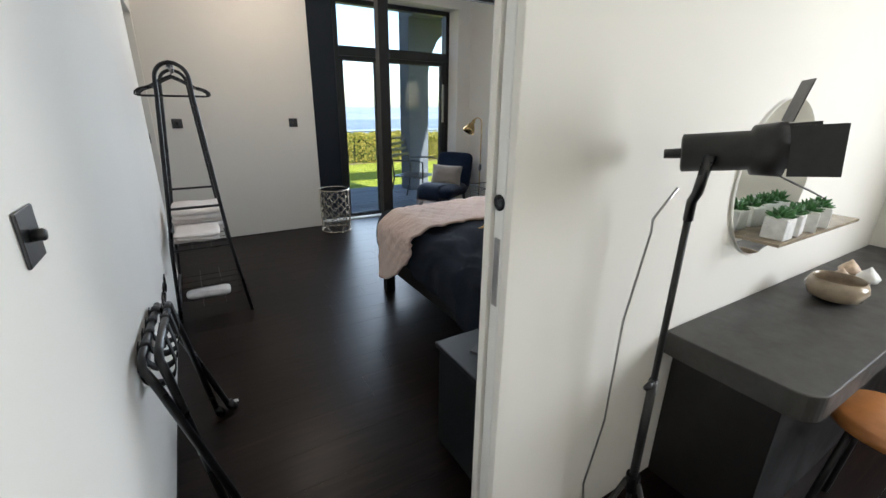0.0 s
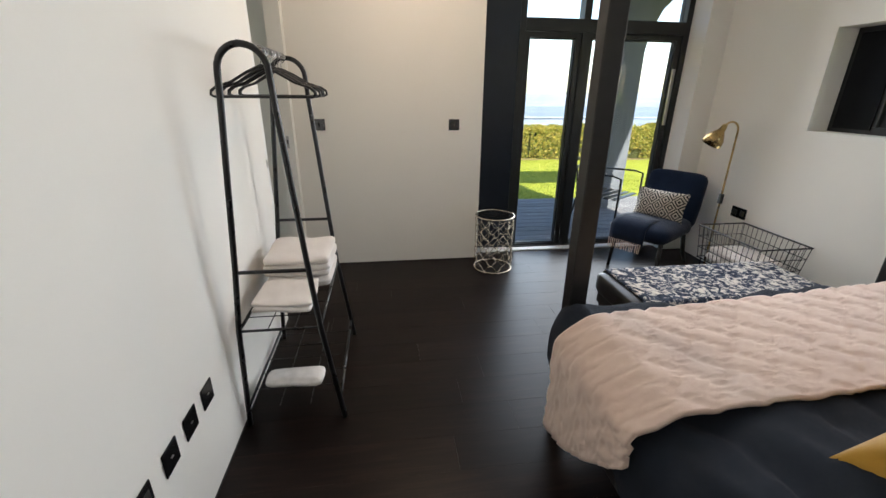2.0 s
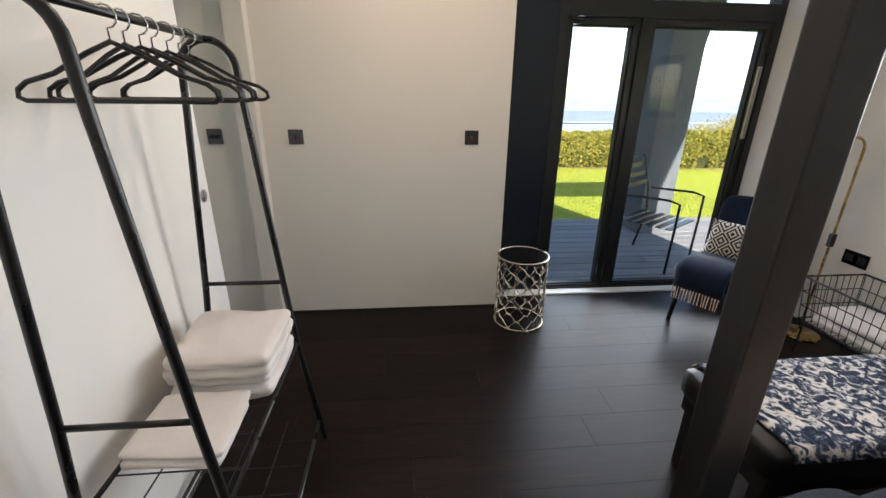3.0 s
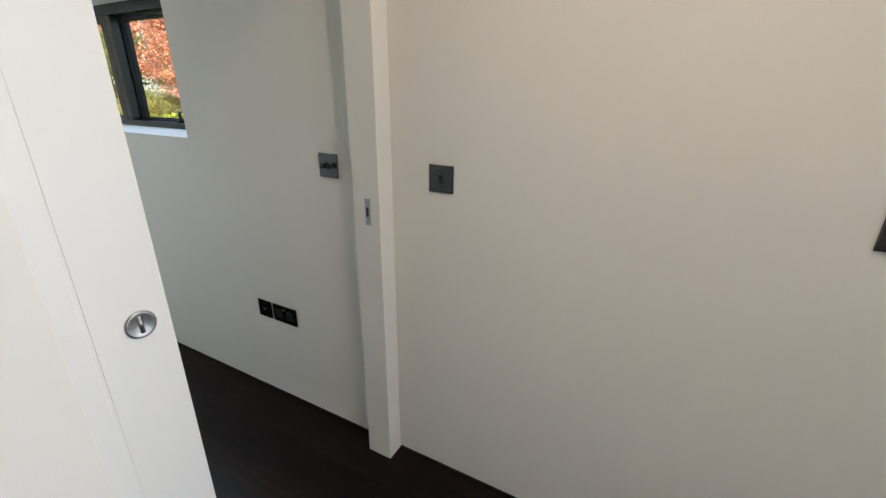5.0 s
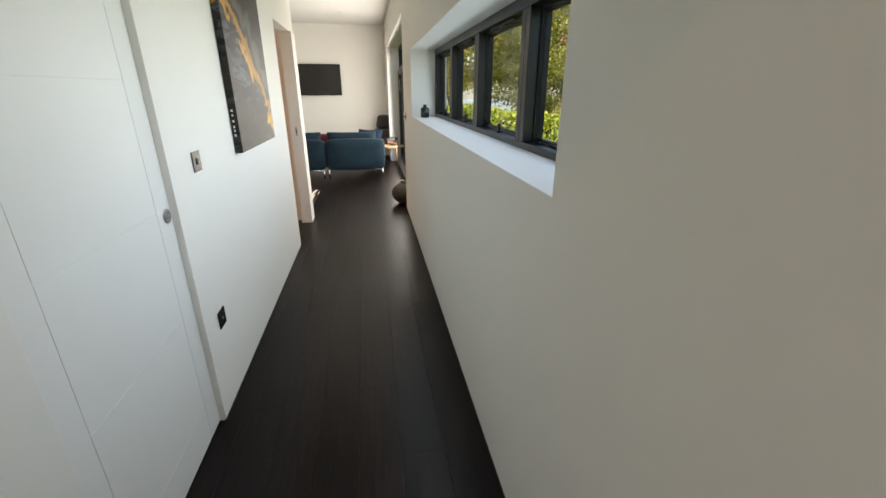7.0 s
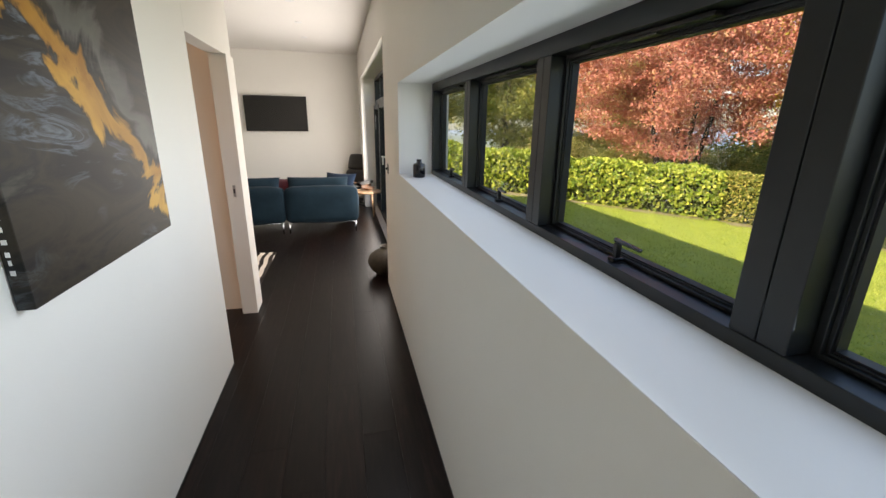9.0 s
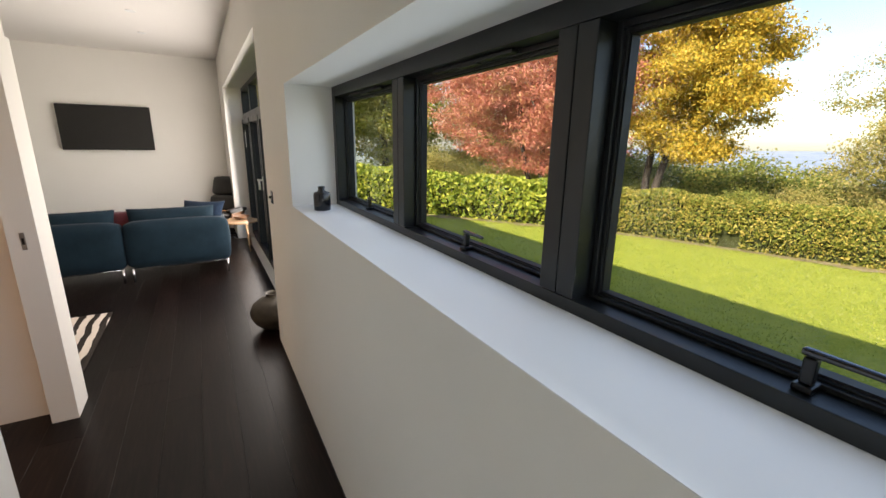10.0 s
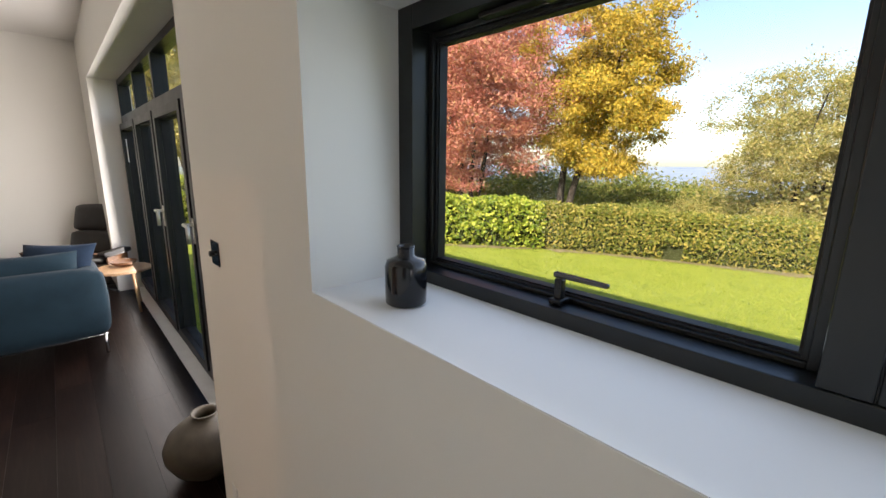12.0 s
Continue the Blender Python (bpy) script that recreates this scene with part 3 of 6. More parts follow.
door = pocket_leaf("door_1", "white grooved pocket door slid half open", "y", -1.70, -0.737, -0.075, -0.037, 2.045, (0.16, 0.597, 1.033, 1.475, 1.92), 0.135, ((-0.037, 1), (-0.075, -1)))
turn_lock(door, (-0.036, -0.792, 1.004), "x", 1)
turn_lock(door, (-0.076, -0.792, 1.004), "x", -1)
part("edge_latch", B(-0.066, -0.046, -0.7375, -0.7355, 0.90, 1.10), M_SATIN, door)
door = pocket_leaf("door_2", "closed white grooved sliding door in the corridor", "x", -1.8605, -1.0415, -1.245, -1.207, 2.02, (0.165, 0.606, 1.047, 1.490, 1.93), 0.108, ((-1.207, 1),))
turn_lock(door, (-1.822, -1.206, 1.018), "y", 1)
door = thing("door_3", "white pocket door slid back into the wall", "door")
door["kind"] = "structure"
part("leaf", B(0.826, 1.70, -4.068, -4.032, 0.006, 2.045), M_DOOR, door, bevel=0.004)
bm = lathe([(0.008, 0), (0.019, 0.0005), (0.019, 0.003), (0.013, 0.0035), (0.009, 0.0015)], 24)
bm.transform(pose(0.826, -4.05, 1.160, 0, -90, 0))
ring = part("latch_ring", bm, M_PLATE2, door, smooth=True)
bm = lathe([(0.0088, 0.0), (0.0088, 0.0022)], 16)
bm.transform(pose(0.826, -4.05, 1.160, 0, -90, 0))
part("latch_hole", bm, M_SWITCH, ring)
part("edge_pull", B(0.8235, 0.828, -4.060, -4.040, 0.90, 1.075), M_SATIN, door, "satin edge pull", bevel=0.002)
door = thing("door_4", "white pocket door hidden in the corridor wall beside the doorway", "door")
door["kind"] = "structure"
part("leaf", B(-4.30, -4.283, -1.255, -1.217, 0.006, 2.02), M_DOOR, door)

# strike plates on the door stops
strike = thing("strike_plate", "satin steel strike plate on the white door stop", "strike plate", (-0.05, -0.0768, 1.05))
part("plate", B(-0.010, 0.010, -0.002, 0.002, -0.045, 0.045), M_SATIN, strike, bevel=0.001)
part("keep", B(-0.005, 0.005, -0.0028, 0.0, -0.016, 0.016), M_SWITCH, strike)
strike2 = thing("strike_plate", "satin steel strike plate on the white door stop", "strike plate", (-5.085, -1.226, 1.045))
part("plate", B(-0.002, 0.002, -0.010, 0.010, -0.045, 0.045), M_SATIN, strike2, bevel=0.001)
part("keep", B(0.0, 0.0028, -0.005, 0.005, -0.016, 0.016), M_SWITCH, strike2)


# ---------------------------------------------------------------- glazing
def pane(parent, x0, x1, y, z0, z1, axis="x"):
    bm = B(x0, x1, y - 0.006, y + 0.006, z0, z1) if axis == "x" else B(y - 0.006, y + 0.006, x0, x1, z0, z1)
    o = part("pane", bm, M_GLASS, parent)
    o.visible_shadow = False
    return o


def ring_frame(x0, x1, z0, z1, w, y0, y1, wb=None):
    bm = bmesh.new()
    wb = wb or w
    box(bm, x0, x0 + w, y0, y1, z0, z1)
    box(bm, x1 - w, x1, y0, y1, z0, z1)
    box(bm, x0 + w, x1 - w, y0, y1, z0, z0 + wb)
    box(bm, x0 + w, x1 - w, y0, y1, z1 - w, z1)
    return bm


def cranked_handle(parent, x, y, z):
    bm = bmesh.new()
    box(bm, x - 0.012, x + 0.012, y - 0.020, y + 0.014, z - 0.014, z - 0.004)
    h = part("window_handle", bm, M_BLACK, parent, bevel=0.002)
    part("post", B(x - 0.008, x + 0.008, y - 0.012, y + 0.004, z - 0.005, z + 0.034), M_BLACK, h, bevel=0.003)
    bm = B(-0.012, 0.095, -0.007, 0.007, -0.0055, 0.0055)
    for v in bm.verts:
        if v.co.x > 0:
            v.co.y *= 0.8
            v.co.z = v.co.z * 0.8 + 0.001
    bm.transform(pose(x, y - 0.005, z + 0.040, 0, 0, -4))
    part("lever", bm, M_PLATE, h, bevel=0.0035)


# ribbon window of the corridor
win = thing("window_1", "anthracite ribbon window of four casements above a white sill", "window")
win["kind"] = "structure"
part("window_frame", ring_frame(-4.592, -1.088, 1.2165, 1.8395, 0.052, 0.240, 0.335, 0.032), M_FRAME, win, bevel=0.002)
MULLIONS = (-3.736, -2.888, -2.035)
for cx in MULLIONS:
    # two coupled posts with a dark joint between them
    for a, b in ((cx - 0.050, cx - 0.0012), (cx + 0.0012, cx + 0.050)):
        part("mullion", B(a, b, 0.242, 0.335, 1.2490, 1.787), M_FRAME, win, bevel=0.002)
    part("joint", B(cx - 0.001, cx + 0.001, 0.246, 0.33, 1.2490, 1.787), M_FRAME2, win)
stops = [-4.540] + [c + d for c in MULLIONS for d in (-0.050, 0.050)] + [-1.140]
for a, b in zip(stops[::2], stops[1::2]):
    sash = part("sash", ring_frame(a + 0.001, b - 0.001, 1.2488, 1.787, 0.013, 0.290, 0.330, 0.009), M_FRAME, win, bevel=0.0015)
    part("bead", ring_frame(a + 0.014, b - 0.014, 1.2578, 1.774, 0.007, 0.298, 0.328, 0.004), M_FRAME, sash, bevel=0.001)
    part("gasket", ring_frame(a + 0.021, b - 0.021, 1.2618, 1.767, 0.004, 0.303, 0.326), M_FRAME2, sash)
    pane(sash, a + 0.022, b - 0.022, 0.314, 1.2625, 1.766)
    vent = part("vent", B((a + b) / 2 - 0.2, (a + b) / 2 + 0.2, 0.262, 0.286, 1.775, 1.786), M_FRAME2, sash, bevel=0.003)
    part("vent_slider", B((a + b) / 2 - 0.05, (a + b) / 2 + 0.05, 0.266, 0.280, 1.771, 1.7752), M_FRAME, vent)
for hx in (-4.163, -3.312, -2.463, -1.59):
    cranked_handle(win, hx + 0.014, 0.278, 1.263)
structure("window_sill", B(-4.59, -1.09, 0.0005, 0.240, 1.2172, 1.2195), M_SILL, "white painted window sill")

# tall bedroom glazing
win = thing("window_2", "tall anthracite glazed doors to the deck with a wide dark side panel", "window")
win["kind"] = "structure"
part("side_panel", B(1.469, 1.80, 0.215, 0.30, 0.013, 2.459), M_PANEL, win, "navy-black fixed panel")
part("window_frame", ring_frame(1.80, 3.295, 0.012, 2.4595, 0.05, 0.206, 0.31, 0.012), M_FRAME, win, bevel=0.002)
part("transom", B(1.85, 3.245, 0.204, 0.30, 1.885, 1.985), M_FRAME, win, bevel=0.002)
part("mullion", B(2.335, 2.395, 0.204, 0.312, 0.024, 1.885), M_FRAME, win, bevel=0.002)
part("mullion", B(2.335, 2.395, 0.206, 0.31, 1.985, 2.41), M_FRAME, win, bevel=0.002)
for a, b in ((1.85, 2.335), (2.395, 3.245)):
    leaf = part("leaf", ring_frame(a, b, 0.024, 1.885, 0.042, 0.222, 0.30, 0.016), M_FRAME, win, bevel=0.0015)
    part("gasket", ring_frame(a + 0.042, b - 0.042, 0.040, 1.843, 0.008, 0.24, 0.29), M_FRAME2, leaf)
    pane(leaf, a + 0.045, b - 0.045, 0.265, 0.043, 1.84)
    pane(win, a, b, 0.265, 1.985, 2.41)
part("vent", B(3.20, 3.225, 0.20, 0.215, 1.15, 1.62), M_SATIN, win, "pale strip on the frame")
part("threshold", B(1.469, 3.294, 0.135, 0.36, -0.018, 0.012), M_STONE, win, "pale stone threshold", bevel=0.003)

# high bedroom window
win = thing("window_3", "high anthracite window in a deep white recess", "window")
win["kind"] = "structure"


def side_frame(y0, y1, z0, z1, w, x0, x1):
    bm = ring_frame(y0, y1, z0, z1, w, x0, x1)
    bm.transform(Matrix(((0, 1, 0, 0), (1, 0, 0, 0), (0, 0, 1, 0), (0, 0, 0, 1))))
    return bm


part("window_frame", side_frame(-2.752, -0.908, 1.199, 1.821, 0.045, 3.642, 3.73), M_FRAME, win, bevel=0.002)
for cy, hw in ((-1.185, 0.014), (-1.90, 0.045)):
    part("mullion", B(3.642, 3.73, cy - hw, cy + hw, 1.244, 1.776), M_FRAME, win, bevel=0.002)
for a, b in ((-2.707, -1.945), (-1.855, -1.199), (-1.171, -0.953)):
    sash = part("sash", side_frame(a, b, 1.244, 1.776, 0.03, 3.66, 3.72), M_FRAME, win, bevel=0.0015)
    pane(sash, a + 0.03, b - 0.03, 3.69, 1.274, 1.746, "y")
bm = T([(3.64, -1.52, 1.262), (3.625, -1.52, 1.275), (3.618, -1.62, 1.275)], 0.006, 6)
part("window_handle", bm, M_SATIN, win, smooth=True)
blind = thing("window_blind", "black fabric blind drawn over one casement", "blind")
part("fabric", B(3.632, 3.640, -1.175, -0.945, 1.225, 1.79), M_BLIND, blind)
part("rail", B(3.626, 3.641, -1.177, -0.943, 1.79, 1.812), M_FRAME, blind, bevel=0.002)

# glazed doors of the living room
win = thing("window_4", "anthracite glazed patio doors with top lights", "window")
win["kind"] = "structure"
part("window_frame", ring_frame(-9.60, -5.569, 0.034, 2.302, 0.055, 0.245, 0.345), M_FRAME, win, bevel=0.002)
part("transom", B(-9.545, -5.624, 0.243, 0.347, 1.845, 1.93), M_FRAME, win, bevel=0.002)
edges = (-9.545, -8.56, -7.62, -6.69, -5.624)
for cx in edges[1:-1]:
    part("mullion", B(cx - 0.03, cx + 0.03, 0.244, 0.348, 0.089, 1.845), M_FRAME, win, bevel=0.002)
    part("mullion", B(cx - 0.03, cx + 0.03, 0.246, 0.345, 1.93, 2.247), M_FRAME, win, bevel=0.002)
for i, (a, b) in enumerate(zip(edges, edges[1:])):
    a += 0.03 if i else 0
    b -= 0.03 if i < 3 else 0
    leaf = part("leaf", ring_frame(a, b, 0.089, 1.845, 0.062, 0.215, 0.32, 0.05), M_FRAME, win, bevel=0.002)
    part("gasket", ring_frame(a + 0.062, b - 0.062, 0.139, 1.783, 0.008, 0.25, 0.31), M_FRAME2, leaf)
    pane(leaf, a + 0.066, b - 0.066, 0.285, 0.143, 1.779)
    pane(win, a, b, 0.30, 1.93, 2.247)
for hx in (-7.59, -6.66):
    part("lever_handle", T([(hx, 0.216, 1.10), (hx, 0.172, 1.10), (hx + 0.006, 0.160, 1.104), (hx + 0.085, 0.160, 1.104), (hx + 0.097, 0.160, 1.095), (hx + 0.10, 0.160, 1.00)], 0.0125, 8), M_BRASSHANDLE, win, "bright metal lever", smooth=True)
    part("back_plate", B(hx - 0.016, hx + 0.016, 0.208, 0.2145, 0.98, 1.14), M_BRASSHANDLE, win, bevel=0.002)
part("notice", B(-9.16, -9.13, 0.208, 0.214, 1.45, 1.68), M_SILL, win, "pale strip on the frame")
part("threshold", B(-9.599, -5.571, 0.150, 0.243, -0.018, 0.006), M_STONE, win, "pale stone threshold", bevel=0.002)
part("bottom_rail", B(-9.599, -5.571, 0.2435, 0.36, -0.018, 0.0338), M_FRAME, win)

# ---------------------------------------------------------------- ground and distance


def ground():
    """One sheet from the house to the horizon: lawn, slope, valley, far hills."""
    def height(x, y):
        if y < 1:
            return -0.14
        z = -0.08 - 0.06 * y
        if y > 13:
            z -= 0.09 * (y - 13) + 0.0004 * (y - 13) ** 2
        z = max(z, -62 + 3 * noise.noise((x * 0.004, y * 0.004, 0)))
        if y > 1700:
            z += (y - 1700) * 0.022 * (0.75 + 0.35 * noise.noise((x * 0.0007 + 3, 0.5, 0)))
        return min(z, 40 + 22 * noise.noise((x * 0.0009, y * 0.0007, 3)))
    ys = [-900, -120, -30, -8, 0.34, 1.0]
    ys += [1.0 + 0.5 * i for i in range(1, 30)] + [16.5 + 4 * i for i in range(30)] + [140 + 30 * i for i in range(16)] + [640 + 120 * i for i in range(30)]
    xs = sorted({0.0} | {s * q for s in (-1, 1) for q in [2, 4, 7, 10, 14, 18, 24, 32, 45, 60, 80, 110, 160, 230, 330, 480, 700, 1000, 1400, 1900, 2600, 3500]})
    bm = bmesh.new()
    g = [[bm.verts.new((x, y, height(x, y))) for x in xs] for y in ys]
    for i in range(len(ys) - 1):
        for j in range(len(xs) - 1):
            bm.faces.new((g[i][j], g[i][j + 1], g[i + 1][j + 1], g[i + 1][j]))
    return bm


structure("ground", ground(), M_GROUND, "mown green lawn sloping to a wide valley, haze painted into the distance", smooth=True)
structure("water", B(-3300, 1500, 980, 1650, -60.5, -56.5), M_WATER, "pale estuary far below")

# ---------------------------------------------------------------- bedroom


def four_poster(at):
    bed = thing("four_poster_bed", "black four-poster bed with dark navy bedding", "bed", at)
    for x in (0.0, 1.50):
        for y in (0.0, -1.93):
            part("post", B(x - 0.035, x + 0.035, y - 0.035, y + 0.035, 0, 2.12), M_BLACKSAT, bed, bevel=0.005)
    for x in (0.0, 1.50):
        part("top_rail", B(x - 0.025, x + 0.025, -1.895, -0.035, 2.06, 2.11), M_BLACKSAT, bed, bevel=0.004)
        part("side_rail", B(x - 0.018, x + 0.018, -1.895, -0.035, 0.20, 0.34), M_BLACKSAT, bed, bevel=0.004)
    for y in (0.0, -1.93):
        part("top_rail", B(0.035, 1.465, y - 0.025, y + 0.025, 2.06, 2.11), M_BLACKSAT, bed, bevel=0.004)
        part("end_rail", B(0.035, 1.465, y - 0.018, y + 0.018, 0.20, 0.40), M_BLACKSAT, bed, bevel=0.004)
    part("headboard", B(0.035, 1.465, -1.945, -1.915, 0.40, 1.15), M_BLACKSAT, bed, bevel=0.006)
    part("mattress", soft_box(0.06, 1.44, -1.90, -0.05, 0.30, 0.56, 0.05, 6), M_NAVY, bed, smooth=True)
    bm = soft_box(-0.10, 1.60, -1.88, 0.045, 0.34, 0.655, 0.12, 64, 0.02, 3, 0.0)
    for v in bm.verts:
        x, y, z = v.co
        side = max(0.0, 0.10 - x) + max(0.0, x - 1.40)
        fold = noise.noise((x * 3 + 1, y * 3.2, z * 2.0)) * 0.028 + noise.noise((x * 7 + y * 4, y * 5 - x * 3, z * 5 + 4)) * 0.016 - abs(noise.noise((x * 4 - y * 3, y * 3 + x * 2, 7.7))) * 0.02
        fold += 0.010 * noise.noise((x * 13 + y * 6, y * 11 - x * 4, z * 9)) - 0.020 * max(0.0, 0.55 - 5 * abs(noise.noise((x * 2.6 + y * 2.2, y * 2.4 - x, z * 2 + 9))))
        fold *= 1 + 0.9 * min(1.0, max(0.0, (-0.72 - y) / 0.3))
        v.co += Vector((fold * 0.8, fold * 0.5, fold))
        if z < 0.44:
            v.co.z += 0.03 * noise.noise((x * 2, y * 2.5, 1.7)) - 0.10 * min(1, max(0, (-0.45 - y) / 0.7))
            v.co.x += side * 0.10 * noise.noise((y * 6, 0.3, 0.1))
    part("duvet", bm, M_NAVY, bed, "crumpled navy-black duvet", smooth=True)
    return bed


four_poster((1.41, -2.04, 0))


def quilt():
    """A quilted blush throw laid across the foot of the bed, hanging down one side."""
    q = thing("bed_throw", "blush pink quilted throw draped over the foot of the bed", "throw", (1.41, -2.04, 0))
    path = [(-0.125, 0.18 + 0.0264 * i) for i in range(14)]
    for i in range(1, 9):
        a = math.pi / 2 * i / 8
        path.append((-0.125 * math.cos(a), 0.543 + 0.132 * math.sin(a)))
    path += [(0.02 * i, 0.676) for i in range(1, 80)]
    n = 64
    bm = bmesh.new()
    rows = []
    for i, (x, z) in enumerate(path):
        row = []
        for j in range(n + 1):
            v = j / n
            y = -0.20 + 0.08 * max(0.0, x) - (0.48 + 0.04 * max(0.0, x)) * v
            hang = max(0.0, 0.66 - z)
            zz = z + hang * 0.72 * v ** 1.4 + hang * 0.10 * (1 - v) ** 3
            foot = max(0.0, (0.075 + y) / 0.10) ** 2
            if x > -0.05:
                zz -= foot * 0.05
            s = x if x > 0 else x - hang
            a = (s * 0.72 + y * 0.70) / 0.105
            b = (s * 0.72 - y * 0.70) / 0.105
            fa, fb = abs(a - math.floor(a) - 0.5), abs(b - math.floor(b) - 0.5)
            step = (int(math.floor(a)) + int(math.floor(b))) % 2
            seam = (fa if step else fb)
            puff = 0.013 * (1 - (2 * seam) ** 4) + 0.006 * noise.noise((x * 5, y * 5, z * 4))
            rip = 0.007 * noise.noise((y * 5.0, x * 2.0, 3.3)) * min(1, hang * 3 + 0.25)
            if x < -0.05:
                row.append(bm.verts.new((x - puff - rip - 0.026, y, zz)))
            else:
                row.append(bm.verts.new((x, y, zz + puff + rip + 0.014)))
        rows.append(row)
    for i in range(len(rows) - 1):
        for j in range(n):
            bm.faces.new((rows[i][j], rows[i + 1][j], rows[i + 1][j + 1], rows[i][j + 1]))
    o = part("quilt", bm, M_BLUSH, q, smooth=True)
    s = o.modifiers.new("thick", "SOLIDIFY")
    s.thickness, s.offset = 0.014, -1


quilt()


def pillow(label, at, size, rot, mat, seed):
    p = thing("pillow", label, "pillow", at)
    p.matrix_world = pose(*at, *rot)
    part("cover", cushion(*size, seed, 20, 0.4, 0.03), mat, p, smooth=True)
    return p


pillow("mustard yellow velvet cushion on the bed", (2.01, -2.93, 0.745), (0.76, 0.23, 0.19), (20, -15, 8), M_MUSTARD, 1)
pillow("dark teal velvet pillow on the bed", (2.27, -3.20, 0.705), (0.84, 0.44, 0.19), (16, -4, 4), M_TEAL, 2)
pillow("floral printed pillow on the bed", (2.30, -3.38, 0.675), (0.84, 0.34, 0.14), (14, -2, 1), M_FLORAL, 5)
pillow("dark navy pillow at the head of the bed", (2.15, -3.66, 0.80), (1.0, 0.44, 0.20), (52, 0, 0), M_NAVY, 7)


def bench():
    b = thing("ottoman_bench", "black upholstered bench at the foot of the bed", "bench", (2.42, -1.585, 0))
    part("seat", soft_box(-0.55, 0.55, -0.22, 0.22, 0.33, 0.462, 0.035, 8, 0.006), M_BLACKSAT, b, smooth=True)
    part("apron", B(-0.53, 0.53, -0.20, 0.20, 0.27, 0.34), M_BLACKSAT, b, bevel=0.004)
    for x in (-0.49, 0.49):
        for y in (-0.165, 0.165):
            part("leg", B(x - 0.028, x + 0.028, y - 0.028, y + 0.028, 0, 0.28), M_BLACKSAT, b, bevel=0.006)
    r = thing("bench_cover", "blue and cream distressed print cover on the bench", "cover", (2.42, -1.585, 0.463))
    bm = bmesh.new()
    n, m = 40, 18
    g = [[bm.verts.new((-0.50 + 1.06 * i / n, -0.232 + 0.464 * j / m, 0.008 + 0.003 * noise.noise((i * 0.4, j * 0.4, 0)) - (0.03 if j == 0 or j == m else 0.0))) for j in range(m + 1)] for i in range(n + 1)]
    for i in range(n):
        for j in range(m):
            bm.faces.new((g[i][j], g[i + 1][j], g[i + 1][j + 1], g[i][j + 1]))
    o = part("cloth", bm, M_THROW, r, smooth=True)
    s = o.modifiers.new("thick", "SOLIDIFY")
    s.thickness = 0.006


bench()


def slipper_chair():
    c = thing("slipper_chair", "navy blue upholstered low chair with black legs", "chair", (2.93, -0.31, 0), -58)
    part("seat", soft_box(-0.24, 0.24, -0.30, 0.24, 0.29, 0.43, 0.06, 8, 0.015), M_NAVYSEAT, c, smooth=True)
    bm = soft_box(-0.235, 0.235, -0.05, 0.05, 0.0, 0.46, 0.045, 8, 0.012)
    bm.transform(pose(0, 0.235, 0.335, -14, 0, 0))
    part("backrest", bm, M_NAVYSEAT, c, smooth=True)
    for x in (-0.19, 0.19):
        part("leg", T([(x, -0.23, 0.30), (x * 1.08, -0.26, 0.0)], 0.02, 8, False, [1, 0.7]), M_BLACKSAT, c, smooth=True)
        part("leg", T([(x, 0.19, 0.30), (x * 1.05, 0.24, 0.12), (x * 1.08, 0.33, 0.0)], 0.02, 8, False, [1, 0.9, 0.7]), M_BLACKSAT, c, smooth=True)
    k = thing("scatter_cushion", "black and cream diamond-pattern cushion on the navy chair", "cushion", (2.945, -0.275, 0.53))
    bm = cushion(0.42, 0.25, 0.11, 11, 16, 0.3, 0.01)
    bm.transform(Matrix.Rotation(radians(90), 4, "X"))
    k.matrix_world = pose(2.99, -0.275, 0.535, -16, 0, -58)
    part("cover", bm, M_DIAMOND, k, smooth=True)
    t = thing("seat_throw", "navy throw with blush fringe over the chair seat", "throw", (2.93, -0.31, 0.43), -58)
    bm = bmesh.new()
    pth = [(-0.06, 0.016), (-0.16, 0.02), (-0.26, 0.014), (-0.318, -0.03), (-0.328, -0.10), (-0.332, -0.16)]
    g = [[bm.verts.new((-0.20 + 0.036 * i, y + 0.006 * noise.noise((i, y * 9, 2)), z + 0.006 * noise.noise((i * 0.8, y * 7, 0)))) for i in range(9)] for y, z in pth]
    for i in range(len(pth) - 1):
        for j in range(8):
            bm.faces.new((g[i][j], g[i][j + 1], g[i + 1][j + 1], g[i + 1][j]))
    o = part("cloth", bm, M_NAVYSEAT, t, smooth=True)
    s = o.modifiers.new("thick", "SOLIDIFY")
    s.thickness = 0.012
    bm = bmesh.new()
    for i in range(16):
        x = -0.195 + 0.018 * i
        tube(bm, [(x, -0.334, -0.15), (x + random.uniform(-.008, .008), -0.34, -0.23)], 0.0035, 5)
    part("fringe", bm, M_BLUSH, t, "blush tassels")


slipper_chair()


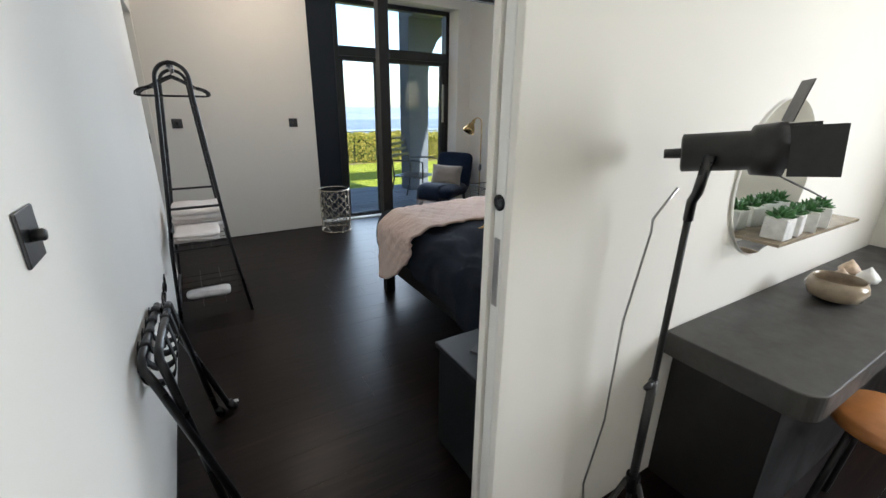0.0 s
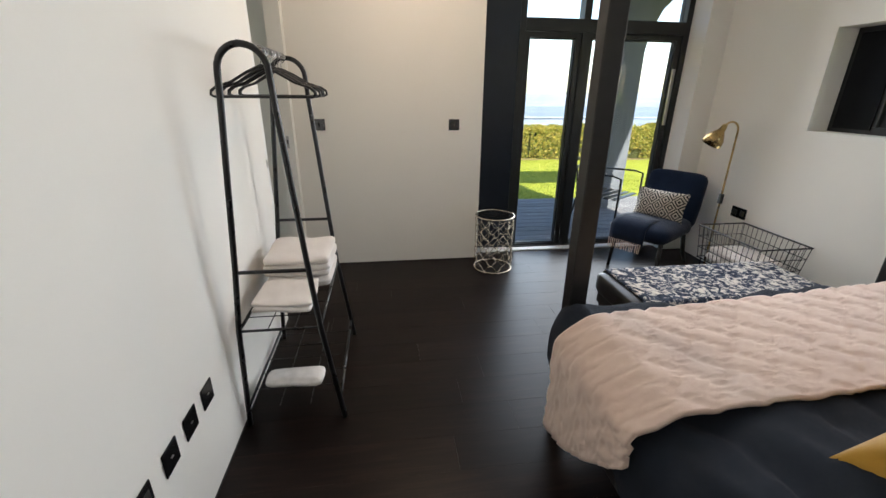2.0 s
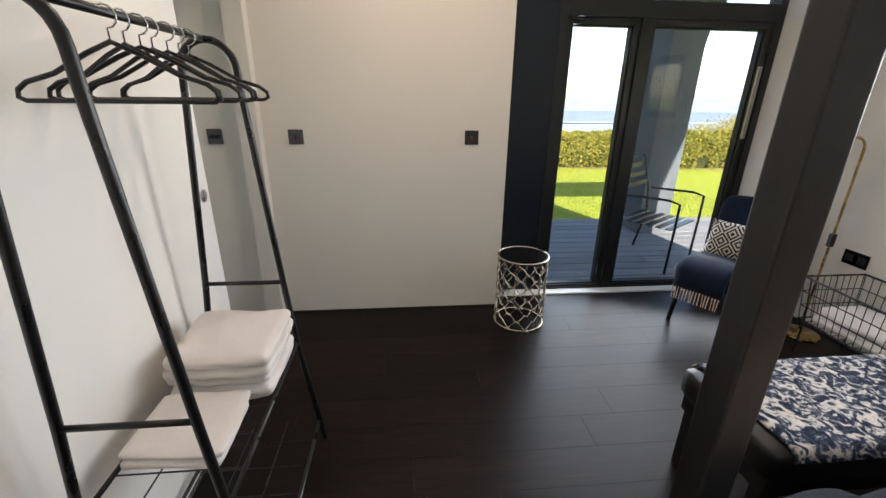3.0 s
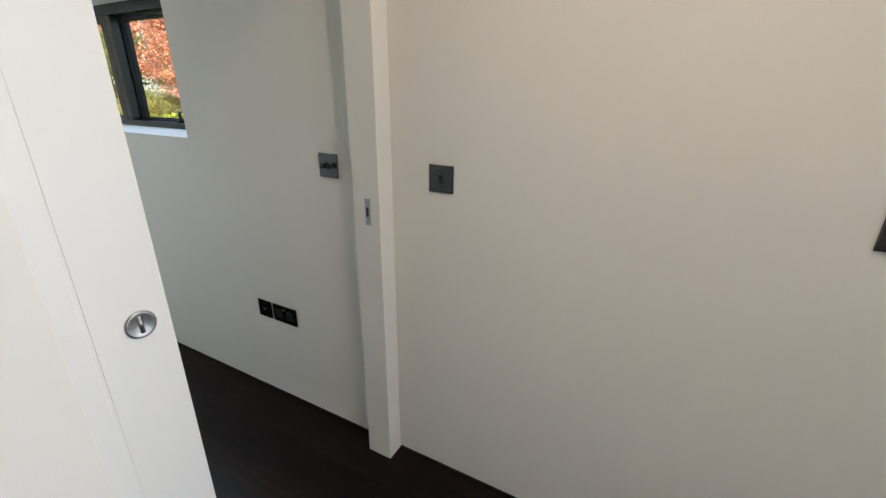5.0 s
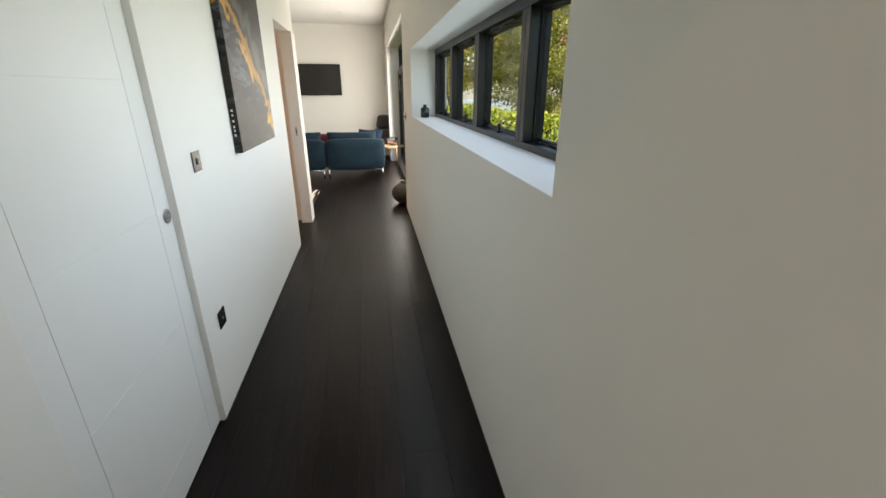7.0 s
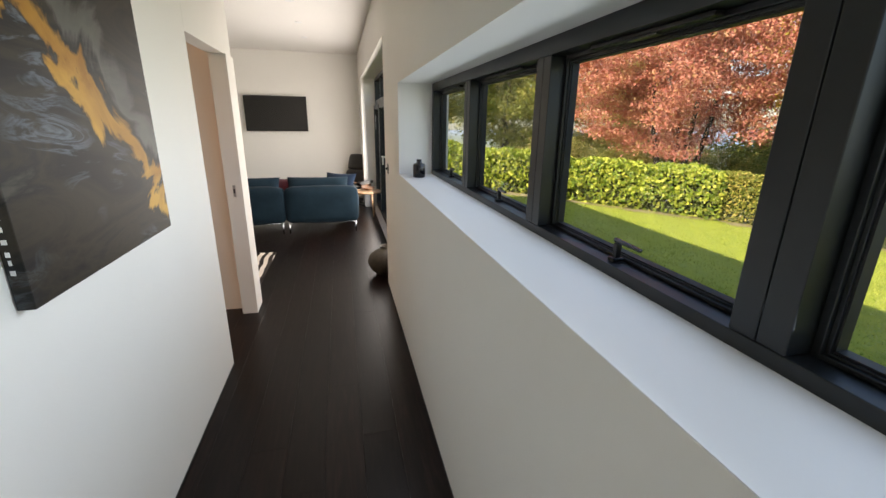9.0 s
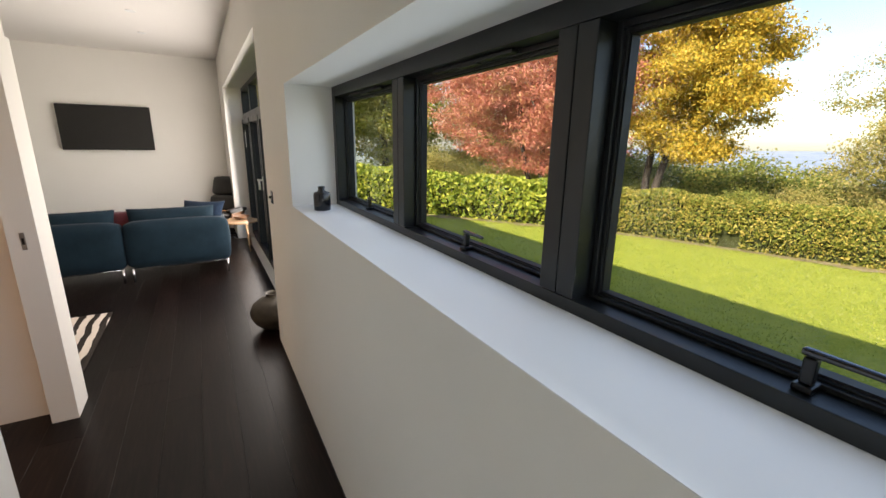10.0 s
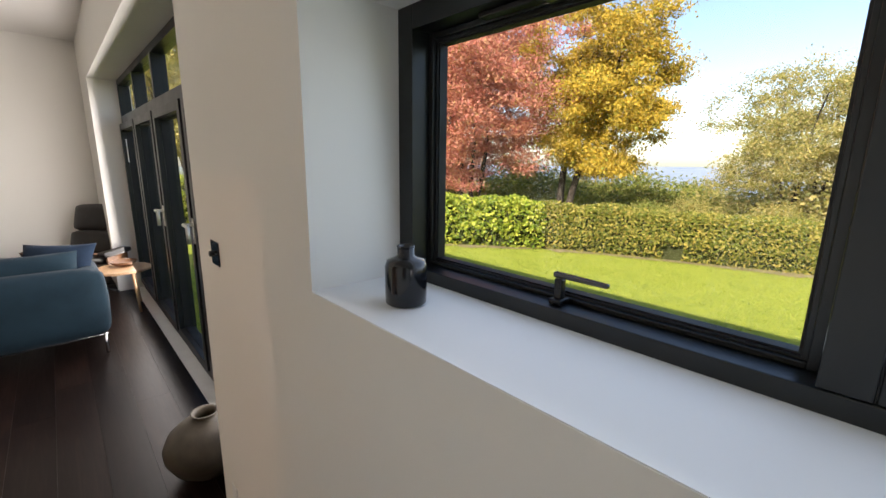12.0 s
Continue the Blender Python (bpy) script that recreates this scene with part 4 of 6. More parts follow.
def brass_lamp():
    l = thing("floor_lamp", "antique brass reading floor lamp by the wall", "lamp", (3.33, -0.52, 0), 0)
    part("base", lathe([(0.11, 0), (0.11, 0.012), (0.10, 0.018), (0.02, 0.022), (0.014, 0.04)], 32), M_BRASS, l, smooth=True)
    arc = [(0, 0, 0.03), (0, 0, 0.5), (0, 0, 1.16)]
    for i in range(1, 9):
        a = math.pi * i / 8
        arc.append((-0.055 + 0.055 * math.cos(a), 0.02 * i / 8, 1.17 + 0.06 * math.sin(a)))
    part("stem", T(arc, 0.0075, 8), M_BRASS, l, smooth=True)
    part("switch_box", B(-0.014, 0.014, -0.014, 0.014, 0.60, 0.68), M_BLACK, l, bevel=0.004)
    bm = lathe([(0.016, 0.05), (0.022, 0.03), (0.024, 0.0), (0.045, -0.03), (0.066, -0.07), (0.072, -0.115), (0.070, -0.115), (0.062, -0.07), (0.02, -0.02)], 28)
    bm.transform(pose(-0.118, 0.025, 1.165, 0, 32, 0))
    part("shade", bm, M_BRASS, l, smooth=True)


brass_lamp()


def wire_basket():
    b = thing("wire_basket", "black wire storage basket beside the bench", "basket", (3.285, -0.93, 0))
    r = 0.0032

    def loop(z, k):
        return [(-0.195 * k, -0.285 * k, z), (0.195 * k, -0.285 * k, z), (0.195 * k, 0.285 * k, z), (-0.195 * k, 0.285 * k, z)]
    for z, k, rr in ((0.47, 1.0, 0.006), (0.385, 0.965, r), (0.30, 0.93, r), (0.215, 0.90, 0.005)):
        part("hoop", T(loop(z, k), rr, 6, True), M_BLACK, b)
    for i in range(14):
        y = -0.28 + 0.56 * i / 13
        for k in (-1, 1):
            part("wire", T([(k * 0.195, y, 0.47), (k * 0.176, y * 0.9, 0.215)], r * 0.7, 5), M_BLACK, b)
        part("base_wire", T([(-0.176, y * 0.9, 0.215), (0.176, y * 0.9, 0.215)], r * 0.7, 5), M_BLACK, b)
    for i in range(10):
        x = -0.19 + 0.38 * i / 9
        for k in (-1, 1):
            part("wire", T([(x, k * 0.285, 0.47), (x * 0.9, k * 0.257, 0.215)], r * 0.7, 5), M_BLACK, b)
    for x in (-0.16, 0.16):
        for y in (-0.23, 0.23):
            part("leg", T([(x, y, 0.215), (x, y, 0.0)], 0.006, 6), M_BLACK, b)
    t = thing("folded_blanket", "folded pale blanket in the wire basket", "blanket", (3.27, -0.93, 0.225))
    part("fold", soft_box(-0.15, 0.15, -0.22, 0.20, 0, 0.055, 0.026, 10, 0.01, 2, 0.01), M_TOWEL, t, smooth=True)
    part("fold", soft_box(-0.14, 0.14, -0.20, 0.19, 0.055, 0.105, 0.024, 10, 0.01, 5, 0.012), M_TOWEL, t, smooth=True)


wire_basket()


def drum_table():
    t = thing("side_table", "round dark-topped side table with wavy champagne wire drum base", "table", (1.562, -0.215, 0))
    R, H = 0.158, 0.47
    part("top", lathe([(R - 0.006, H - 0.004), (R - 0.006, H)], 36), M_SCREEN, t, "dark glass top", smooth=False)
    part("rim", T([(R * math.cos(a), R * math.sin(a), H - 0.002) for a in [2 * math.pi * i / 40 for i in range(40)]], 0.006, 6, True), M_CHAMP, t, smooth=True)
    part("foot_ring", T([(R * math.cos(a), R * math.sin(a), 0.007) for a in [2 * math.pi * i / 40 for i in range(40)]], 0.007, 6, True), M_CHAMP, t, smooth=True)
    for k in range(9):
        z = 0.045 + 0.047 * k
        ph = math.pi if k % 2 else 0.0
        part("wave_wire", T([(R * math.cos(a), R * math.sin(a), z + 0.026 * math.sin(9 * a + ph)) for a in [2 * math.pi * i / 72 for i in range(72)]], 0.003, 5, True), M_CHAMP, t, smooth=True)
    for k in range(6):
        a = 2 * math.pi * k / 6
        part("upright", T([(R * math.cos(a), R * math.sin(a), 0.01), (R * math.cos(a), R * math.sin(a), H - 0.01)], 0.003, 5), M_CHAMP, t)


drum_table()


def clothes_rack():
    k = thing("clothes_rack", "black tubular A-frame clothes rack against the wall", "clothes rack", (0, 0, 0))
    for y in (-1.86, -1.15):
        pts = [(0.022, y, 0.0), (0.049, y, 0.49), (0.077, y, 0.755), (0.132, y, 1.40)]
        for i in range(0, 13):
            a = math.pi * (1 - i / 12)
            pts.append((0.219 + 0.082 * math.cos(a), y, 1.485 + 0.086 * math.sin(a)))
        pts += [(0.307, y, 1.38), (0.355, y, 0.755), (0.378, y, 0.49), (0.446, y, 0.0)]
        part("frame", T(pts, 0.0115, 10), M_BLACK, k, smooth=True)
        part("cross_bar", T([(0.077, y, 0.755), (0.355, y, 0.755)], 0.008, 8), M_BLACK, k, smooth=True)
        part("shelf_bar", T([(0.049, y, 0.49), (0.378, y, 0.49)], 0.006, 8), M_BLACK, k, smooth=True)
        for x, z in ((0.378, 0.49), (0.049, 0.49), (0.440, 0.035), (0.026, 0.06), (0.355, 0.755)):
            part("bolt", lathe([(0.006, -0.013), (0.006, 0.013)], 8, (x, y, z)), M_CHROME, k)
    part("hanging_rail", T([(0.213, -1.86, 1.573), (0.213, -1.15, 1.573)], 0.010, 10), M_BLACK, k, smooth=True)
    for x, z in ((0.049, 0.49), (0.378, 0.49), (0.03, 0.10), (0.430, 0.10)):
        part("side_bar", T([(x, -1.86, z), (x, -1.15, z)], 0.007, 8), M_BLACK, k, smooth=True)
    for z, x0, x1 in ((0.488, 0.05, 0.377), (0.098, 0.03, 0.43)):
        for i in range(5):
            y = -1.74 + 0.118 * i
            part("shelf_wire", T([(x0, y, z), (x1, y, z)], 0.0024, 6), M_BLACK, k)
        for i in range(2):
            x = x0 + (x1 - x0) * (i + 1) / 3
            part("shelf_wire", T([(x, -1.86, z - 0.004), (x, -1.15, z - 0.004)], 0.0026, 6), M_BLACK, k)


clothes_rack()


def hanger(at, rz):
    h = thing("coat_hanger", "slim black coat hanger on the rack rail", "hanger", at, rz, "hangers on the rack")
    hook = [(0.0, 0, -0.055)]
    for i in range(9):
        a = -math.pi / 2 + math.pi * 1.35 * i / 8
        hook.append((0.022 * math.cos(a), 0, -0.008 + 0.022 * math.sin(a)))
    part("hook", T(hook, 0.0022, 6), M_CHROME, h, "chrome hook", smooth=True)
    body = [(0, 0, -0.055), (0.05, 0, -0.078), (0.12, 0, -0.118), (0.175, 0, -0.135), (0.195, 0, -0.15), (0.198, 0, -0.165), (0.185, 0, -0.172), (-0.185, 0, -0.172), (-0.198, 0, -0.165), (-0.195, 0, -0.15), (-0.175, 0, -0.135), (-0.12, 0, -0.118), (-0.05, 0, -0.078)]
    part("body", T(body, 0.0055, 6, True), M_BLACK, h, smooth=True)
    return h


first = hanger((0.213, -1.60, 1.573), 4)
for y, rz in ((-1.55, -12), (-1.49, 14), (-1.44, -7), (-1.37, 9), (-1.31, -14), (-1.25, 5)):
    copy_thing(first, pose(0.213, y, 1.573, 0, 0, rz))


def folded_towel(label, at, w, d, layers, t):
    """A towel folded in layers, each turned edge a little out of line with the next."""
    k = thing("folded_towel", label, "towel", at)
    rt = random.Random(layers * 7)
    for i in range(layers):
        dx, dy, cut = rt.uniform(-0.010, 0.010), rt.uniform(-0.012, 0.012), rt.uniform(0, 0.025)
        lo = i * t * 0.94
        bm = soft_box(-w / 2 + dx + cut, w / 2 + dx, -d / 2 + dy, d / 2 + dy - cut, lo, lo + t, t * 0.46, 22, 0.006, i * 3 + 1, 0.010)
        for v in bm.verts:
            v.co.z += 0.006 * noise.noise((v.co.x * 16, v.co.y * 12, 2.0)) + (0.014 * v.co.y / d if i else 0.0)
        if i == 0:
            base = min(v.co.z for v in bm.verts)
            for v in bm.verts:
                v.co.z -= base
        part("fold", bm, M_TOWEL, k, smooth=True)


folded_towel("stack of folded white bath towels on the rack shelf", (0.212, -1.335, 0.493), 0.33, 0.32, 5, 0.036)
folded_towel("folded white hand towel on the rack shelf", (0.190, -1.625, 0.493), 0.27, 0.24, 3, 0.022)
k = thing("slipper_packet", "flat packet of white slippers on the low rack shelf", "packet", (0.205, -1.70, 0.102))
part("packet", soft_box(-0.13, 0.13, -0.055, 0.06, 0, 0.04, 0.018, 10, 0.01, 4, 0.012), M_PLASTICBAG, k, smooth=True)


def luggage_rack():
    k = thing("luggage_rack", "folded black tubular luggage rack leaning on the wall", "luggage rack", (0, 0, 0))

    def side(x_top, x_foot, y0, y1, z):
        zn = z + 0.085
        pts = [(x_foot, y1 + 0.0, 0.01), (x_top * 0.9 + x_foot * 0.1, y1, z - 0.07)]
        pts += [(x_top, y1, z - 0.02), (x_top, y1 - 0.025, z), (x_top, y0 + 0.025, zn), (x_top, y0, zn - 0.02)]
        pts += [(x_top * 0.9 + x_foot * 0.1, y0, zn - 0.07), (x_foot, y0, 0.01)]
        return pts
    part("frame", T(side(0.030, 0.215, -3.52, -2.895, 0.60), 0.0125, 10), M_BLACK, k, smooth=True)
    part("frame", T(side(0.070, 0.165, -3.50, -2.915, 0.605), 0.0125, 10), M_BLACK, k, smooth=True)
    for x, y in ((0.222, -2.895), (0.170, -2.915), (0.222, -3.52), (0.170, -3.50)):
        part("foot", T([(x - 0.008, y, 0.045), (x + 0.012, y, 0.004)], 0.016, 8), M_BLACK, k, smooth=True)
    part("foot_cap", B(0.205, 0.255, -2.89, -2.868, 0.012, 0.028), M_CHROME, k, bevel=0.003)
    for y in (-2.905, -3.51):
        part("pivot", lathe([(0.008, -0.012), (0.008, 0.012)], 8, (0.118, y, 0.33)), M_CHROME, k)
    for i in range(4):
        y = -3.02 - 0.125 * i
        lift = (-2.9 - y) / 0.62 * 0.085
        bm = bmesh.new()
        pth = []
        for j in range(15):
            a = math.pi * j / 14
            pth.append((0.050 + 0.038 * math.cos(a) * (1 + 0.9 * math.sin(a)), 0.615 + lift - 0.15 * math.sin(a) ** 0.8))
        g = [[bm.verts.new((x, y + s * 0.021, z)) for s in (-1, 1)] for x, z in pth]
        for A, C in zip(g, g[1:]):
            bm.faces.new((A[0], A[1], C[1], C[0]))
        o = part("strap", bm, M_WEB, k, "black webbing strap", smooth=True)
        s = o.modifiers.new("thick", "SOLIDIFY")
        s.thickness = 0.003
        for x in (0.030, 0.070):
            part("strap_loop", T([(x, y - 0.021, 0.606 + lift), (x, y + 0.021, 0.600 + lift)], 0.0155, 10), M_WEB, k, smooth=True)


luggage_rack()


def bedside():
    c = thing("bedside_cabinet", "black bedside cabinet beside the bed", "cabinet", (0.955, -3.57, 0))
    part("body", B(0.0, 0.40, -0.39, 0.0, 0.03, 0.475), M_CHEST, c, bevel=0.004)
    part("top", B(-0.012, 0.408, -0.40, 0.012, 0.477, 0.498), M_CHEST, c, bevel=0.004)
    part("plinth", B(0.02, 0.34, -0.37, -0.02, 0.0, 0.03), M_BLACKSAT, c)
    for z in (0.05, 0.25):
        d = part("drawer", B(0.015, 0.345, 0.0005, 0.012, z, z + 0.19), M_CHEST, c, bevel=0.003)
        part("handle", T([(0.14, 0.012, z + 0.13), (0.14, 0.03, z + 0.13), (0.26, 0.03, z + 0.13), (0.26, 0.012, z + 0.13)], 0.005, 6), M_BLACK, d)
    l = thing("table_lamp", "bedside lamp with a grey shade lined in gold", "lamp", (1.30, -3.83, 0.498))
    part("base", lathe([(0.07, 0), (0.07, 0.012), (0.012, 0.02), (0.010, 0.50)], 24), M_BLACK, l, smooth=True)
    bm = lathe([(0.004, 0.535), (0.036, 0.528), (0.066, 0.503), (0.086, 0.460), (0.096, 0.405), (0.094, 0.405)], 36)
    sh = part("shade", bm, M_SHADE, l, "satin grey domed shade", smooth=True)
    part("lining", lathe([(0.0935, 0.406), (0.084, 0.459), (0.064, 0.499), (0.035, 0.523), (0.004, 0.530)], 36), M_BRASS, sh, "gold lining", smooth=True)
    b = thing("booklet", "grey and mustard booklet on the bedside cabinet", "booklet", (1.13, -3.74, 0.499), 30)
    part("cover", B(-0.07, 0.07, -0.10, 0.10, 0, 0.006), M_COUNTER, b)
    part("band", B(0.03, 0.07, -0.10, 0.0, 0.0062, 0.008), M_MUSTARD, b)


bedside()


# ---------------------------------------------------------------- plates on the walls
def plate(name, label, category, at, face, w, h, mat, parts=(), group=""):
    """A flat wall plate; face: the way it looks, +x, -x, +y or -y."""
    rz = {"-y": 0, "+x": 90, "+y": 180, "-x": -90}[face]
    p = thing(name, label, category, at, rz, group)
    part("plate", B(-w / 2, w / 2, -0.006, -0.0004, -h / 2, h / 2), mat, p, bevel=0.0025)
    for kind, x, z in parts:
        if kind == "rocker":
            part("rocker", B(x - 0.006, x + 0.006, -0.010, -0.005, z - 0.013, z + 0.013), M_SWITCH, p, bevel=0.001)
        elif kind == "knob":
            bm = lathe([(0.010, 0), (0.010, 0.014), (0.008, 0.017)], 18)
            bm.transform(pose(x, -0.006, z, 90, 0, 0))
            part("knob", bm, M_SWITCH, p, smooth=True)
        elif kind == "outlet":
            o = part("outlet", B(x - 0.022, x + 0.022, -0.0075, -0.005, z - 0.022, z + 0.022), M_SWITCH, p, bevel=0.001)
            for dx, dz, ww, hh in ((-0.011, -0.006, 0.003, 0.0045), (0.011, -0.006, 0.003, 0.0045), (0, 0.012, 0.002, 0.004)):
                part("slot", B(x + dx - ww, x + dx + ww, -0.0082, -0.0072, z + dz - hh, z + dz + hh), M_GAP, o)
        elif kind == "mark":
            part("mark", B(x - 0.006, x + 0.006, -0.0085, -0.005, z - 0.002, z + 0.002), M_SATIN, p)
        elif kind == "hole":
            part("key_hole", B(x - 0.004, x + 0.004, -0.0085, -0.005, z - 0.009, z + 0.009), M_CHROME, p)
    return p


plate("light_switch", "dark nickel rocker switch on the bedroom wall", "switch", (0.184, 0, 1.171), "-y", 0.086, 0.086, M_PLATE, [("rocker", 0, 0)])
plate("light_switch", "dark nickel switch beside the glazed doors", "switch", (1.238, 0, 1.171), "-y", 0.086, 0.086, M_PLATE, [("hole", 0, 0)])
plate("dimmer_switch", "dark nickel plate with two black dimmer knobs", "switch", (-0.275, 0, 1.172), "-y", 0.086, 0.086, M_PLATE, [("knob", -0.017, 0), ("knob", 0.017, 0)])
plate("socket", "black nickel single outlet low on the corridor wall", "socket", (-0.742, 0, 0.468), "-y", 0.086, 0.086, M_PLATE2, [("mark", 0, 0)])
plate("socket", "black nickel double outlet low on the corridor wall", "socket", (-0.615, 0, 0.468), "-y", 0.146, 0.086, M_PLATE2, [("outlet", -0.036, 0), ("outlet", 0.036, 0), ("mark", 0, 0.025)])
plate("light_switch", "polished switch with round knob by the dressing doorway", "switch", (0, -3.93, 1.17), "+x", 0.086, 0.086, M_PLATE, [("knob", 0.0, 0)])
for y, w in ((-2.12, 0.086), (-2.26, 0.086), (-2.40, 0.086)):
    plate("socket", "black nickel single outlet in a row along the bedroom wall", "socket", (0, y, 0.395), "+x", w, 0.086, M_PLATE2, [("mark", 0, 0)], "outlets along the bedroom wall")
for y in (-2.585, -2.80):
    plate("socket", "black nickel double outlet in a row along the bedroom wall", "socket", (0, y, 0.395), "+x", 0.146, 0.086, M_PLATE2, [("outlet", -0.036, 0), ("outlet", 0.036, 0)], "outlets along the bedroom wall")
plate("socket", "black double outlet behind the brass lamp", "socket", (3.49, -0.56, 0.53), "-x", 0.146, 0.086, M_PLATE2, [("outlet", -0.036, 0), ("outlet", 0.036, 0)])
plate("light_switch", "dark nickel switch on the corridor wall", "switch", (-2.123, -1.18, 1.176), "+y", 0.086, 0.086, M_PLATE, [("rocker", 0, 0)])
plate("socket", "black nickel outlet low on the corridor wall", "socket", (-2.045, -1.18, 0.45), "+y", 0.086, 0.086, M_PLATE2, [("mark", 0, 0)])
plate("dimmer_switch", "black plate with knob at the end of the corridor", "switch", (-5.33, 0, 1.18), "-y", 0.086, 0.086, M_PLATE2, [("knob", 0, 0), ("mark", 0.02, 0)])
plate("blank_plate", "small pale outlet plate low at the corridor's end", "plate", (-5.40, 0, 0.15), "-y", 0.06, 0.086, M_SILL)
plate("light_switch", "black switch on the partition wall", "switch", (-5.204, -1.50, 1.17), "+x", 0.086, 0.086, M_PLATE2, [("rocker", 0, 0)])

# ---------------------------------------------------------------- corridor


def painting():
    p = thing("painting", "large abstract canvas of black, umber and gold poured paint", "painting", (-3.118, -1.18, 1.135))
    part("canvas", B(-0.435, 0.435, 0.002, 0.042, 0, 1.30), M_ART, p, bevel=0.003)
    bm = bmesh.new()
    for i, (z, l) in enumerate(((0.09, 0.02), (0.115, 0.012), (0.135, 0.018), (0.165, 0.022), (0.195, 0.016), (0.22, 0.02))):
        box(bm, 0.435, 0.4365, 0.018 - l / 4, 0.018 + l / 4, z, z + 0.012)
    part("signature", bm, M_SILL, p, "pale painted signature")


painting()
b = thing("ceramic_bottle", "small black glazed ceramic bottle on the window sill", "bottle", (-4.40, 0.112, 1.2197))
part("body", lathe([(0.036, 0), (0.041, 0.004), (0.042, 0.03), (0.042, 0.078), (0.038, 0.090), (0.022, 0.096), (0.017, 0.100), (0.017, 0.118), (0.014, 0.118), (0.013, 0.105)], 32), M_BOTTLE, b, smooth=True)
part("lip", T([(0.0165 * math.cos(a), 0.0165 * math.sin(a), 0.118) for a in [2 * math.pi * i / 24 for i in range(24)]], 0.002, 6, True), M_BOTTLE, b, smooth=True)
b = thing("clay_pot", "bulbous aged clay pot on the floor at the corridor's end", "pot", (-5.84, 0.005, 0))
part("body", lathe([(0.075, 0), (0.10, 0.012), (0.155, 0.06), (0.185, 0.12), (0.188, 0.16), (0.165, 0.215), (0.11, 0.262), (0.062, 0.282), (0.053, 0.290), (0.053, 0.305), (0.062, 0.314), (0.055, 0.316), (0.044, 0.305), (0.044, 0.27), (0.10, 0.22)], 40), M_CLAY, b, smooth=True)

# ---------------------------------------------------------------- living room


def sofa_module(y0, y1, end):
    s = thing("sofa_section", "blue-grey wool sofa section on steel legs, seen from behind", "sofa", (-7.72, y1, 0), 0, "sections of the sofa")
    w = y1 - y0
    part("back", soft_box(-0.20, 0.0, -w, 0.0, 0.15, 0.665, 0.07, 10, 0.018, 3, 0.004), M_SOFA, s, smooth=True)
    part("seat", soft_box(-0.95, -0.20, -w, 0.0 if not end else -0.16, 0.15, 0.42, 0.06, 8, 0.02), M_SOFA, s, smooth=True)
    if end:
        part("armrest", soft_box(-0.95, -0.16, -0.17, 0.0, 0.15, 0.60, 0.07, 10, 0.015), M_SOFA, s, smooth=True)
    bm = cushion(w - 0.14, 0.42, 0.20, y0, 16, 0.2, 0.02)
    bm.transform(pose(-0.29, -w / 2 - (0.05 if end else 0), 0.575, 72, 0, 90))
    part("back_cushion", bm, M_SOFA, s, smooth=True)
    for x in (-0.04, -0.90):
        for y in (-0.04, -w + 0.04):
            part("leg", T([(x, y, 0.16), (x, y, 0.0)], 0.012, 8), M_CHROME, s, smooth=True)
        part("leg_rail", T([(x, -0.02, 0.152), (x, -w + 0.02, 0.152)], 0.007, 6), M_CHROME, s, smooth=True)
    return s


sofa_module(-1.215, -0.20, True)
sofa_module(-2.30, -1.225, False)
k = thing("scatter_cushion", "deep blue cushion on the sofa arm", "cushion", (-8.40, -0.50, 0.60))
k.matrix_world = pose(-8.34, -0.46, 0.60, 62, 0, 60)
part("cover", cushion(0.52, 0.42, 0.15, 21, 14, 0.35, 0.02), M_SOFA2, k, smooth=True)
k = thing("scatter_cushion", "wine red cushion on the sofa", "cushion", (-8.14, -1.22, 0.58))
k.matrix_world = pose(-8.12, -1.22, 0.56, 74, 0, 88)
part("cover", cushion(0.44, 0.40, 0.14, 25, 14, 0.35, 0.02), M_WINE, k, smooth=True)

tv = thing("television", "flat black television on the end wall", "television", (-10.57, -1.57, 1.366))
part("mount", B(0.001, 0.05, -0.2, 0.2, 0.2, 0.45), M_FRAME2, tv)
part("casing", B(0.045, 0.085, -0.565, 0.565, 0, 0.65), M_FRAME2, tv, bevel=0.004)
part("screen", B(0.0852, 0.0865, -0.555, 0.555, 0.014, 0.64), M_SCREEN, tv)


